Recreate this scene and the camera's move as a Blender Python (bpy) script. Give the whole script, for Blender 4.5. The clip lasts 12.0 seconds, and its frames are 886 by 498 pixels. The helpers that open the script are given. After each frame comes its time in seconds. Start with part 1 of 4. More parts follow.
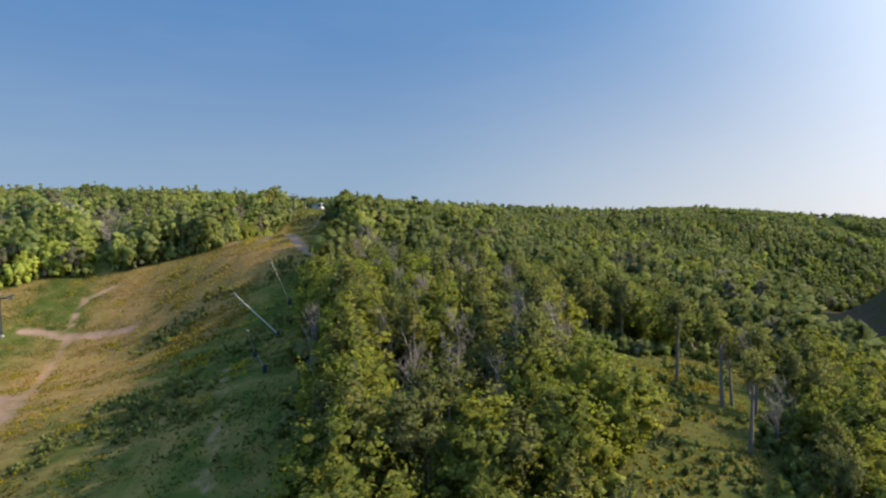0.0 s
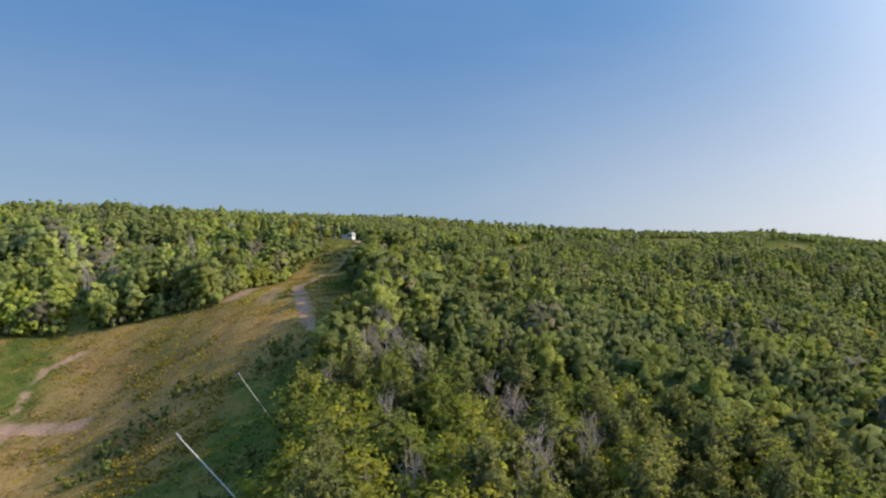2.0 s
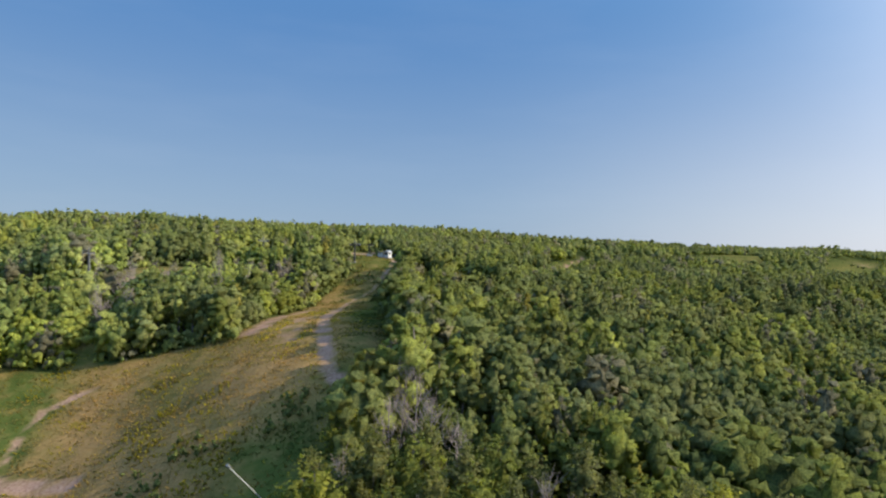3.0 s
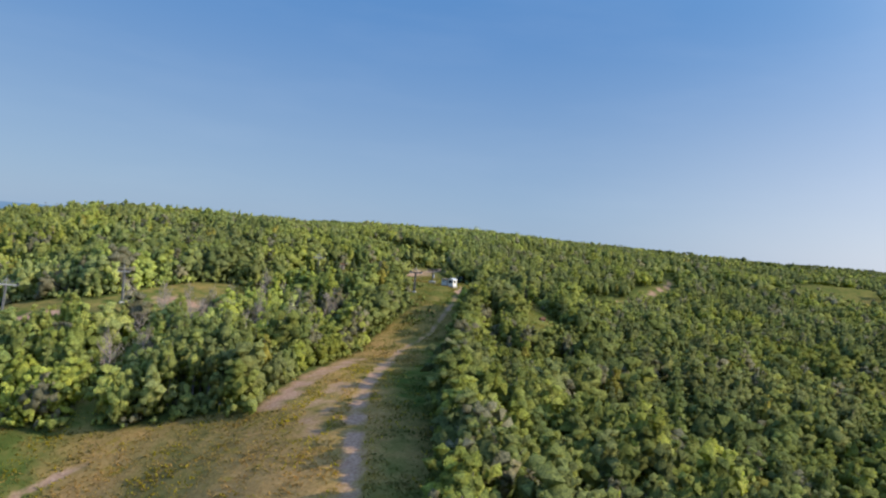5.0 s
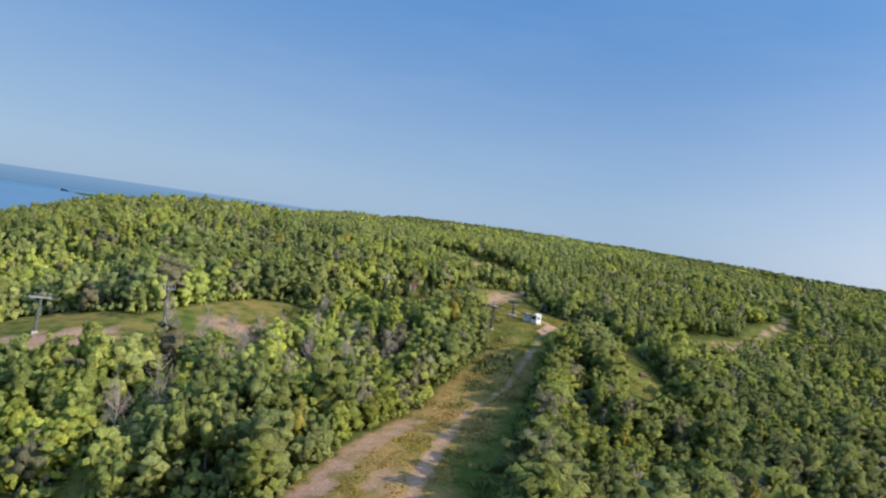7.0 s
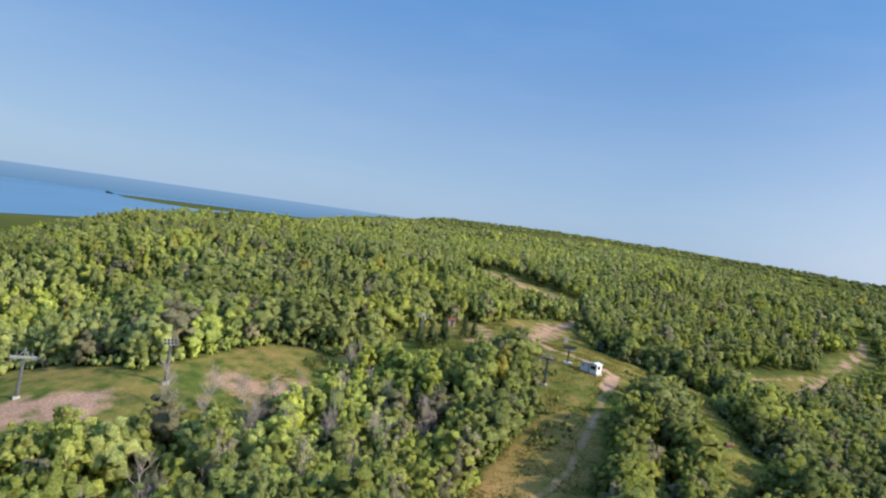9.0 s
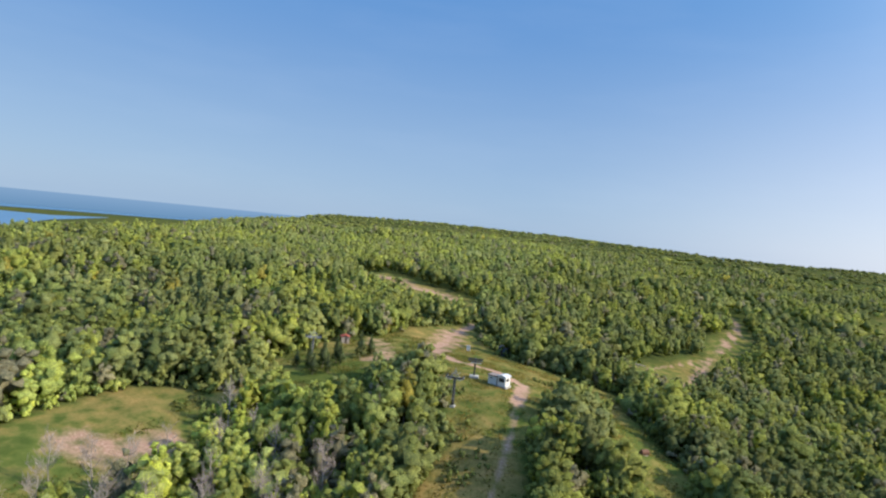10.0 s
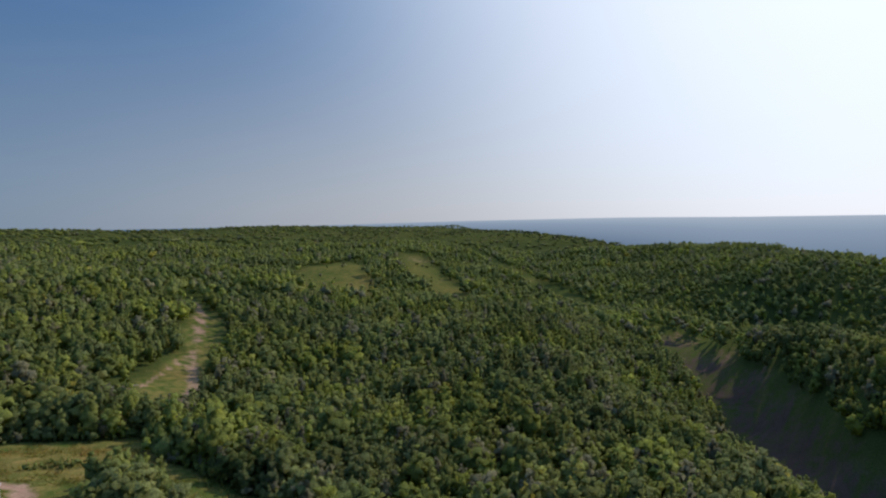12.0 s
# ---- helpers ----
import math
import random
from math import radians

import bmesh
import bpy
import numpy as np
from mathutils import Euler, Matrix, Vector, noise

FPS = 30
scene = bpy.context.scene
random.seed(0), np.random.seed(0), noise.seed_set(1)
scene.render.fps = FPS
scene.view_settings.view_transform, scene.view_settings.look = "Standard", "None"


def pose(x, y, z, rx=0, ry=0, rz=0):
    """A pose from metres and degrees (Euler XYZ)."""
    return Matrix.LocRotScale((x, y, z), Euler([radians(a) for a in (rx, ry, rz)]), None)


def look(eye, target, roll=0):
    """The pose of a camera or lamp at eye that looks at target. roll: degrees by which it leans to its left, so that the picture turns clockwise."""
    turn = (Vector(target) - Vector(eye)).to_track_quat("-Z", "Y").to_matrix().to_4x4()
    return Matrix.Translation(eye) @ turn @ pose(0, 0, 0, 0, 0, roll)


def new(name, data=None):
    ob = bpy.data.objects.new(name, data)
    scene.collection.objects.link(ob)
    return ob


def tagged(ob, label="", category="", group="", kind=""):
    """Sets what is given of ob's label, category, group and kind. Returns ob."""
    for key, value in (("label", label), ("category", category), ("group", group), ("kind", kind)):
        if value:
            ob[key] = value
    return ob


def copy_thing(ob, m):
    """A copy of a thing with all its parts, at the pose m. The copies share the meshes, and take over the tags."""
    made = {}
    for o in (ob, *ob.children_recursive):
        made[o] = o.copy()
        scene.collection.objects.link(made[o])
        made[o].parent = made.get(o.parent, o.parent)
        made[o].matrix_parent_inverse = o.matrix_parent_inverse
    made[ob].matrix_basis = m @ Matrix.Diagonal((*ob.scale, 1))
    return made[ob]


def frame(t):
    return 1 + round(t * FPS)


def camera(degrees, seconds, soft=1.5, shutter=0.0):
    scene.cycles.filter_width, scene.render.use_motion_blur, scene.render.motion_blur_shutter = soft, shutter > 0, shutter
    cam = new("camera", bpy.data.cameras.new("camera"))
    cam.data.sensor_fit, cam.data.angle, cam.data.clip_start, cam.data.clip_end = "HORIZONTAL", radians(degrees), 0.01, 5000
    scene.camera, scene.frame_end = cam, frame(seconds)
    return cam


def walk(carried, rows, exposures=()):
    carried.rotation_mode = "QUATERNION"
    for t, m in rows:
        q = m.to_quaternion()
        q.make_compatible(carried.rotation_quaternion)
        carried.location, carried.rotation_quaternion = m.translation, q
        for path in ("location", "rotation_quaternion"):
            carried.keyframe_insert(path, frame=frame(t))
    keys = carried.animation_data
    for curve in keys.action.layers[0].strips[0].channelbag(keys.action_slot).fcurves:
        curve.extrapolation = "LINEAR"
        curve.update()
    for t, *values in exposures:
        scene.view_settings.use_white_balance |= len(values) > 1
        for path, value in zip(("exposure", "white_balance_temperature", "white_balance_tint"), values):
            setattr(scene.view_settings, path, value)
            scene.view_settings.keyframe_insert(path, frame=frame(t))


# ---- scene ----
cam = camera(72.0, 12.0, soft=2.2)
PATH = [
    (0.0, 0.00, -0.00, 0.00, 0.04, -1.35, -1.60),
    (0.5, 0.42, 6.82, 3.41, 0.51, -1.72, -1.20),
    (1.0, 0.37, 13.86, 6.11, 1.08, -1.73, -0.78),
    (1.5, 0.09, 21.10, 8.25, 2.42, -1.15, -0.27),
    (2.0, -0.28, 28.47, 10.33, 4.14, -0.62, 0.23),
    (2.5, -0.94, 35.49, 12.50, 6.00, -0.29, 0.69),
    (3.0, -1.73, 41.96, 14.74, 7.95, -0.08, 1.27),
    (3.5, -2.45, 47.71, 16.91, 9.75, 0.02, 1.93),
    (4.0, -3.32, 53.30, 19.63, 11.43, -0.22, 2.82),
    (4.5, -4.40, 58.87, 22.64, 13.07, -0.69, 3.89),
    (5.0, -5.65, 64.41, 25.42, 14.69, -1.17, 4.94),
    (5.5, -7.04, 69.92, 27.43, 16.36, -1.42, 5.76),
    (6.0, -8.61, 75.38, 28.77, 18.16, -1.51, 6.43),
    (6.5, -10.57, 80.78, 30.92, 20.24, -2.08, 7.58),
    (7.0, -12.73, 86.03, 32.22, 22.41, -2.25, 8.39),
    (7.5, -15.08, 90.57, 33.72, 24.46, -2.39, 8.84),
    (8.0, -17.64, 94.63, 35.62, 25.98, -2.58, 8.99),
    (8.5, -20.42, 98.73, 37.66, 26.52, -2.75, 8.79),
    (9.0, -23.40, 103.34, 39.55, 25.63, -2.81, 8.19),
    (9.5, -26.53, 108.73, 41.07, 22.45, -2.64, 7.16),
    (10.0, -29.56, 114.71, 42.17, 15.16, -2.16, 5.74),
    (10.5, -32.60, 121.96, 43.15, 4.35, -1.80, 4.26),
    (11.0, -36.19, 128.20, 44.58, -8.05, -1.89, 2.49),
    (11.5, -41.40, 133.15, 46.23, -22.59, -2.26, 0.60),
    (12.0, -46.90, 137.85, 47.54, -37.42, -2.88, -1.02),
]
EXPOSURES = [(0.0, 0.6, 6500, 10), (6.0, 0.7, 6200, 10), (9.5, 0.86, 6200, 10), (10.5, 0.82, 6300, 10), (11.3, 0.4, 6250, 10), (12.0, -0.17, 6100, 10)]
walk(cam, [(t, pose(x, y, z, 90 + pitch, 0, yaw) @ pose(0, 0, 0, 0, 0, roll)) for t, x, y, z, yaw, pitch, roll in PATH],
     EXPOSURES)

# ---- light ----
SUN_YAW, SUN_UP = radians(80), radians(30.5)
world = bpy.data.worlds.new("sky")
scene.world = world
world.use_nodes = True
wn = world.node_tree.nodes
sky = wn.new("ShaderNodeTexSky")
sky.sky_type = 'NISHITA'
sky.sun_disc = False
sky.sun_elevation, sky.sun_rotation = SUN_UP, SUN_YAW
sky.altitude, sky.air_density, sky.dust_density, sky.ozone_density = 200, 1.0, 0.6, 3.0
wn["Background"].inputs["Strength"].default_value = 0.063
# summer haze: paler towards the horizon, brighter on the sun's side
wl = world.node_tree.links
direction = wn.new("ShaderNodeTexCoord").outputs["Generated"]
parts = wn.new("ShaderNodeSeparateXYZ")
wl.new(direction, parts.inputs[0])
fade = wn.new("ShaderNodeMapRange")
fade.interpolation_type = 'SMOOTHSTEP'
fade.inputs["From Min"].default_value, fade.inputs["From Max"].default_value = 0.34, 0.9
fade.inputs["To Min"].default_value, fade.inputs["To Max"].default_value = 0.97, 0.0
wl.new(parts.outputs["Z"], fade.inputs["Value"])
sunward = wn.new("ShaderNodeVectorMath")
sunward.operation = 'DOT_PRODUCT'
sunward.inputs[1].default_value = (math.sin(SUN_YAW) * math.cos(SUN_UP), math.cos(SUN_YAW) * math.cos(SUN_UP), math.sin(SUN_UP))
wl.new(direction, sunward.inputs[0])
glow = wn.new("ShaderNodeMapRange")
glow.interpolation_type = 'SMOOTHSTEP'
glow.inputs["From Min"].default_value, glow.inputs["From Max"].default_value = 0.2, 1.0
wl.new(sunward.outputs["Value"], glow.inputs["Value"])
haze = wn.new("ShaderNodeMix")
haze.data_type = 'RGBA'
haze.inputs["A"].default_value, haze.inputs["B"].default_value = (3.2, 4.4, 6.0, 1), (17.0, 17.6, 19.0, 1)
deep = wn.new("ShaderNodeMapRange")
deep.interpolation_type = 'SMOOTHSTEP'
deep.inputs["From Min"].default_value, deep.inputs["From Max"].default_value = -0.03, 0.4
wl.new(parts.outputs["Z"], deep.inputs["Value"])
blue = wn.new("ShaderNodeMix")
blue.data_type = 'RGBA'
# the haze low in the sky is brighter and warmer over a wide arc below the sun
level = wn.new("ShaderNodeVectorMath")
level.operation = 'DOT_PRODUCT'
level.inputs[1].default_value = (math.sin(SUN_YAW), math.cos(SUN_YAW), 0.0)
wl.new(direction, level.inputs[0])
arc = wn.new("ShaderNodeMapRange")
arc.interpolation_type = 'SMOOTHSTEP'
arc.inputs["From Min"].default_value, arc.inputs["From Max"].default_value = 0.0, 1.0
wl.new(level.outputs["Value"], arc.inputs["Value"])
low = wn.new("ShaderNodeMix")
low.data_type = 'RGBA'
low.inputs["A"].default_value, low.inputs["B"].default_value = (3.0, 4.15, 5.7, 1), (8.2, 8.1, 8.5, 1)
wl.new(arc.outputs[0], low.inputs["Factor"])
upper = wn.new("ShaderNodeMix")
upper.data_type = 'RGBA'
upper.inputs["A"].default_value, upper.inputs["B"].default_value = (1.0, 2.5, 5.3, 1), (1.9, 3.9, 7.0, 1)
wl.new(arc.outputs[0], upper.inputs["Factor"])
wl.new(upper.outputs["Result"], blue.inputs["B"])
wl.new(low.outputs["Result"], blue.inputs["A"])
wl.new(deep.outputs[0], blue.inputs["Factor"])
wl.new(blue.outputs["Result"], haze.inputs["A"])
focus = wn.new("ShaderNodeMath")
focus.operation = 'POWER'
focus.inputs[1].default_value = 4.0
wl.new(glow.outputs[0], focus.inputs[0])
wl.new(focus.outputs[0], haze.inputs["Factor"])
both = wn.new("ShaderNodeMix")
both.data_type = 'RGBA'
wl.new(fade.outputs[0], both.inputs["Factor"])
# sky overhead, above the view, multiplied up as extra fill for the shadows
overhead_fill = wn.new("ShaderNodeMix")
overhead_fill.data_type, overhead_fill.blend_type = 'RGBA', 'MULTIPLY'
overhead_fill.inputs["Factor"].default_value = 1.0
overhead_fill.inputs["B"].default_value = (4.8, 4.8, 4.4, 1)
wl.new(sky.outputs[0], overhead_fill.inputs["A"])
wl.new(overhead_fill.outputs["Result"], both.inputs["A"])
# thin wisps of high cloud
flat = wn.new("ShaderNodeVectorMath")
flat.operation = 'MULTIPLY'
flat.inputs[1].default_value = (2.2, 2.2, 11.0)
wl.new(direction, flat.inputs[0])
wisp = wn.new("ShaderNodeTexNoise")
wisp.inputs["Scale"].default_value, wisp.inputs["Detail"].default_value, wisp.inputs["Roughness"].default_value = 1.6, 5, 0.55
wl.new(flat.outputs[0], wisp.inputs["Vector"])
veil = wn.new("ShaderNodeMapRange")
veil.inputs["From Min"].default_value, veil.inputs["From Max"].default_value = 0.48, 0.8
veil.inputs["To Min"].default_value, veil.inputs["To Max"].default_value = 0.0, 0.03
wl.new(wisp.outputs["Fac"], veil.inputs["Value"])
cloudy = wn.new("ShaderNodeMix")
cloudy.data_type = 'RGBA'
cloudy.inputs["B"].default_value = (9.5, 9.7, 10.2, 1)
wl.new(veil.outputs[0], cloudy.inputs["Factor"])
wl.new(haze.outputs["Result"], cloudy.inputs["A"])
wl.new(cloudy.outputs["Result"], both.inputs["B"])
wl.new(both.outputs["Result"], wn["Background"].inputs["Color"])
sun = new("sun", bpy.data.lights.new("sun", 'SUN'))
sun.data.energy, sun.data.angle, sun.data.color = 3.3, radians(0.8), (1.0, 0.87, 0.66)
TO_SUN = Vector((math.sin(SUN_YAW) * math.cos(SUN_UP), math.cos(SUN_YAW) * math.cos(SUN_UP), math.sin(SUN_UP)))
sun.matrix_world = look(TO_SUN * 300, (0, 0, 0))


# ---- materials ----
def material(name, rough=0.8):
    m = bpy.data.materials.new(name)
    m.use_nodes = True
    b = m.node_tree.nodes["Principled BSDF"]
    b.inputs["Roughness"].default_value = rough
    return m, m.node_tree.nodes, m.node_tree.links, b


def noise_node(n, l, scale, detail=4, vec=None, rough=0.55):
    t = n.new("ShaderNodeTexNoise")
    t.inputs["Scale"].default_value = scale
    t.inputs["Detail"].default_value = detail
    t.inputs["Roughness"].default_value = rough
    if vec:
        l.new(vec, t.inputs["Vector"])
    return t.outputs["Fac"]


def ramp(n, l, fac, stops):
    r = n.new("ShaderNodeValToRGB")
    e = r.color_ramp.elements
    while len(e) < len(stops):
        e.new(0.5)
    for el, (p, c) in zip(e, stops):
        el.position, el.color = p, (*c, 1)
    l.new(fac, r.inputs["Fac"])
    return r.outputs["Color"]


def mix(n, l, fac, a, b, mode='MIX'):
    m = n.new("ShaderNodeMix")
    m.data_type, m.blend_type = 'RGBA', mode
    for sock, v in ((m.inputs["Factor"], fac), (m.inputs["A"], a), (m.inputs["B"], b)):
        if isinstance(v, (int, float)):
            sock.default_value = v
        elif isinstance(v, tuple):
            sock.default_value = (*v, 1)
        else:
            l.new(v, sock)
    return m.outputs["Result"]


def maths(n, l, op, a, b=0.5, clamp=False):
    m = n.new("ShaderNodeMath")
    m.operation, m.use_clamp = op, clamp
    for sock, v in zip(m.inputs, (a, b)):
        if isinstance(v, (int, float)):
            sock.default_value = v
        else:
            l.new(v, sock)
    return m.outputs[0]


def bump(n, l, bsdf, height, strength, dist):
    b = n.new("ShaderNodeBump")
    b.inputs["Strength"].default_value, b.inputs["Distance"].default_value = strength, dist
    l.new(height, b.inputs["Height"])
    l.new(b.outputs["Normal"], bsdf.inputs["Normal"])


def plain(name, colour, rough=0.7, metal=0.0, grain=3.0, vary=0.35, relief=0.0):
    """A paint, metal or wood with stains at two scales."""
    m, n, l, b = material(name, rough)
    o = n.new("ShaderNodeTexCoord").outputs["Object"]
    big, fine = noise_node(n, l, grain, 3, o), noise_node(n, l, grain * 9, 4, o)
    f = maths(n, l, 'ADD', maths(n, l, 'MULTIPLY', big, 0.6), maths(n, l, 'MULTIPLY', fine, 0.4))
    dark = tuple(c * (1 - vary) for c in colour)
    light = tuple(min(1, c * (1 + vary * 0.5)) for c in colour)
    l.new(ramp(n, l, f, [(0.3, dark), (0.5, colour), (0.72, light)]), b.inputs["Base Color"])
    b.inputs["Metallic"].default_value = metal
    if relief:
        bump(n, l, b, fine, 0.4, relief)
    return m


def ground_material():
    m, n, l, b = material("meadow_and_soil", 0.95)
    g = n.new("ShaderNodeTexCoord").outputs["Object"]
    a = n.new("ShaderNodeAttribute")
    a.attribute_name = "cover"
    sp = n.new("ShaderNodeSeparateColor")
    l.new(a.outputs["Color"], sp.inputs[0])
    dirt, dry, wood = sp.outputs[0], sp.outputs[1], sp.outputs[2]
    broad, mid, fine = noise_node(n, l, 0.06, 4, g), noise_node(n, l, 0.35, 5, g), noise_node(n, l, 2.5, 5, g)
    green = ramp(n, l, mid, [(0.3, (0.075, 0.105, 0.024)), (0.5, (0.115, 0.14, 0.034)), (0.72, (0.16, 0.165, 0.045))])
    straw = ramp(n, l, fine, [(0.3, (0.29, 0.17, 0.062)), (0.5, (0.41, 0.25, 0.095)), (0.7, (0.50, 0.315, 0.13))])
    gold = ramp(n, l, fine, [(0.35, (0.20, 0.15, 0.02)), (0.65, (0.42, 0.30, 0.02))])
    k = maths(n, l, 'ADD', maths(n, l, 'MULTIPLY', maths(n, l, 'SUBTRACT', mid, 0.5), 1.3), dry)
    grass = mix(n, l, maths(n, l, 'MULTIPLY', k, 1.0, True), green, straw)
    spot = ramp(n, l, noise_node(n, l, 0.22, 6, g, 0.7), [(0.59, (0, 0, 0)), (0.66, (1, 1, 1))])
    grass = mix(n, l, maths(n, l, 'MULTIPLY', spot, maths(n, l, 'MULTIPLY', dry, 0.75)), grass, gold)
    floor = ramp(n, l, fine, [(0.35, (0.045, 0.065, 0.018)), (0.65, (0.10, 0.115, 0.035))])
    c = mix(n, l, wood, grass, floor)
    soil = ramp(n, l, fine, [(0.3, (0.31, 0.185, 0.128)), (0.5, (0.42, 0.262, 0.180)), (0.7, (0.54, 0.36, 0.26))])
    # dark gully soil, taken near black so its colour holds the gully's shade
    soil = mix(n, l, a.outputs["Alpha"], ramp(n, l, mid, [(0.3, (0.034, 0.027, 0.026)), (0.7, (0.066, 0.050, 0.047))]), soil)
    dd = maths(n, l, 'ADD', maths(n, l, 'MULTIPLY', maths(n, l, 'SUBTRACT', mid, 0.5), 1.1), dirt)
    e = n.new("ShaderNodeMapRange")
    e.inputs["From Min"].default_value, e.inputs["From Max"].default_value = 0.25, 0.7
    l.new(dd, e.inputs["Value"])
    c = mix(n, l, e.outputs[0], c, soil)
    c = mix(n, l, 0.5, c, ramp(n, l, broad, [(0.3, (0.6, 0.6, 0.6)), (0.7, (1, 1, 1))]), 'MULTIPLY')
    l.new(c, b.inputs["Base Color"])
    b.inputs["Specular IOR Level"].default_value = 0.0
    bump(n, l, b, fine, 0.3, 0.15)
    return m


def leaf_material(name, shades=None):
    """Leaves: the tint of a tree from its mesh, or, for single trees, picked from a range."""
    m, n, l, b = material(name, 0.8)
    if shades:
        rnd = n.new("ShaderNodeObjectInfo").outputs["Random"]
        col = ramp(n, l, rnd, shades)
    else:
        a = n.new("ShaderNodeAttribute")
        a.attribute_name = "tint"
        col = a.outputs["Color"]
    isl = n.new("ShaderNodeNewGeometry").outputs["Random Per Island"]
    col = mix(n, l, 1.0, col, ramp(n, l, isl, [(0.0, (0.80, 0.83, 0.82)), (0.6, (1, 1, 1)), (1.0, (1.16, 1.12, 1.0))]), 'MULTIPLY')
    # random leaf tone at two scales, darker where the bump dips
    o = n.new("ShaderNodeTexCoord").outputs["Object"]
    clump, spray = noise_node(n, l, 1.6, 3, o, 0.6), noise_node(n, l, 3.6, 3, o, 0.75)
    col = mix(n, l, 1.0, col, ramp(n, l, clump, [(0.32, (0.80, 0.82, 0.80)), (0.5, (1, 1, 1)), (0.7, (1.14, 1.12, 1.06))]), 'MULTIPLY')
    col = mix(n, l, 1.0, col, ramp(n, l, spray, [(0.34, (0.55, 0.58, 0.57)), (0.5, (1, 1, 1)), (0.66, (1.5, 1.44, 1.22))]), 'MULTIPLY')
    bump(n, l, b, maths(n, l, 'ADD', maths(n, l, 'MULTIPLY', clump, 0.4), spray), 0.9, 0.3)
    l.new(col, b.inputs["Base Color"])
    b.inputs["Specular IOR Level"].default_value = 0.05
    tr = n.new("ShaderNodeBsdfTranslucent")
    l.new(mix(n, l, 1.0, col, (1.22, 1.3, 0.72), 'MULTIPLY'), tr.inputs["Color"])
    ms = n.new("ShaderNodeMixShader")
    ms.inputs[0].default_value = 0.48
    l.new(b.outputs[0], ms.inputs[1])
    l.new(tr.outputs[0], ms.inputs[2])
    l.new(ms.outputs[0], n["Material Output"].inputs["Surface"])
    return m


GROUND = ground_material()
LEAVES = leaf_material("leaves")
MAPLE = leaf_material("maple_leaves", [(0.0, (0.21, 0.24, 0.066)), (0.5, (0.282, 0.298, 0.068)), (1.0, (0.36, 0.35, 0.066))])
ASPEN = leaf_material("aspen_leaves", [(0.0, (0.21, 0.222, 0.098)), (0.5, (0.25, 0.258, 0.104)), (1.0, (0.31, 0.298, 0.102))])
BARK = plain("grey_bark", (0.20, 0.175, 0.145), 0.9, grain=1.5)
DEAD = plain("bleached_dead_wood", (0.34, 0.285, 0.25), 0.9, grain=1.5)


# ---- shape of the land ----
LAND = [
    [-98.8, -80.4, -60.5, -44.0, -41.9, -50.4, -62.4, -76.4, -91.2],
    [-70.8, -56.2, -43.4, -32.3, -33.3, -47.5, -56.8, -67.5, -80.5],
    [-45.6, -31.1, -12.6, -4.3, -17.2, -40.5, -50.3, -57.9, -69.0],
    [-12.0, 2.0, 4.5, 11.4, -6.3, -19.8, -29.4, -28.0, -16.0],
    [8.0, 22.0, 22.4, 13.1, -10.3, -10.7, -8.9, -4.0, 9.0],
    [12.0, 20.0, 23.4, 13.5, 1.2, -13.2, -8.0, 9.0, 18.0],
    [14.0, 16.0, 19.0, 18.0, 14.0, 12.0, 4.0, 6.0, 12.0],
    [18.0, 22.0, 26.0, 27.0, 24.0, 19.0, 14.0, 11.0, 10.0],
    [24.0, 30.0, 34.0, 34.0, 31.0, 25.0, 17.0, 12.0, 10.0],
]
KNOLLS = [(-62, 106, 22, -10.5), (-38, 88, 22, -2.2), (-80, 128, 22, -0.9), (-32, 120, 22, 7.5), (-42, 160, 22, 2.2), (0, 58, 22, 7.6), (28, 70, 22, 0.7), (-50, 222, 25, 6.3), (-110, 178, 25, 3.2), (5, 125, 25, 1.7), (45, 185, 35, -4.8), (-65, 190, 25, -7.8)]
# spurs on both sides of the eastern gully: x, y, rise
SPURS = [(235, 345, 10.8), (233, 322, 2.0), (222, 302, -11.4), (202, 277, -8.9), (183, 255, -17.4), (157, 232, -21.8), (134, 213, -10.4),
         (310, 377, 4.1), (294, 347, 19.3), (256, 292, 27.8), (216, 248, 28.9), (185, 217, 16.7), (162, 199, 25.3)]
# valleys and ridges to the east, every 120 m from (60, 330)
EAST = [[-4.7, 25.4, -58.3, 7.6, 2.7, -14.7, -3.5, -0.2], [3.6, -1.0, 11.0, -12.8, -7.2, -0.1, -6.5, -1.0], [-5.2, 4.1, -6.8, -10.3, 10.5, 6.1, -10.8, -1.7],
        [-5.9, -5.0, 9.5, 2.0, -10.5, -11.6, -5.9, -1.2], [0.7, 1.3, 0.9, 1.7, 11.2, -1.7, -2.2, -0.5], [5.4, 7.4, 10.3, 8.5, 10.5, -16.2, -8.2, -0.6]]
# the far plateau, every 400 m from (-900, 1100)
NORTH = [[7.7, 4.0, -11.0, -0.9, -25.1, 4.2, 15.2], [-5.1, -6.7, -4.9, 8.9, -5.1, -8.4, 7.2],
         [-10.0, 8.1, -2.0, 4.4, 17.7, -9.6, -13.6], [-1.8, 19.2, -1.1, -11.2, 3.3, 0.9, -8.2]]
WEST = [(-330, 330, 10.6), (-240, 420, -4.6), (-130, 480, 3.9), (-30, 470, 4.8)]
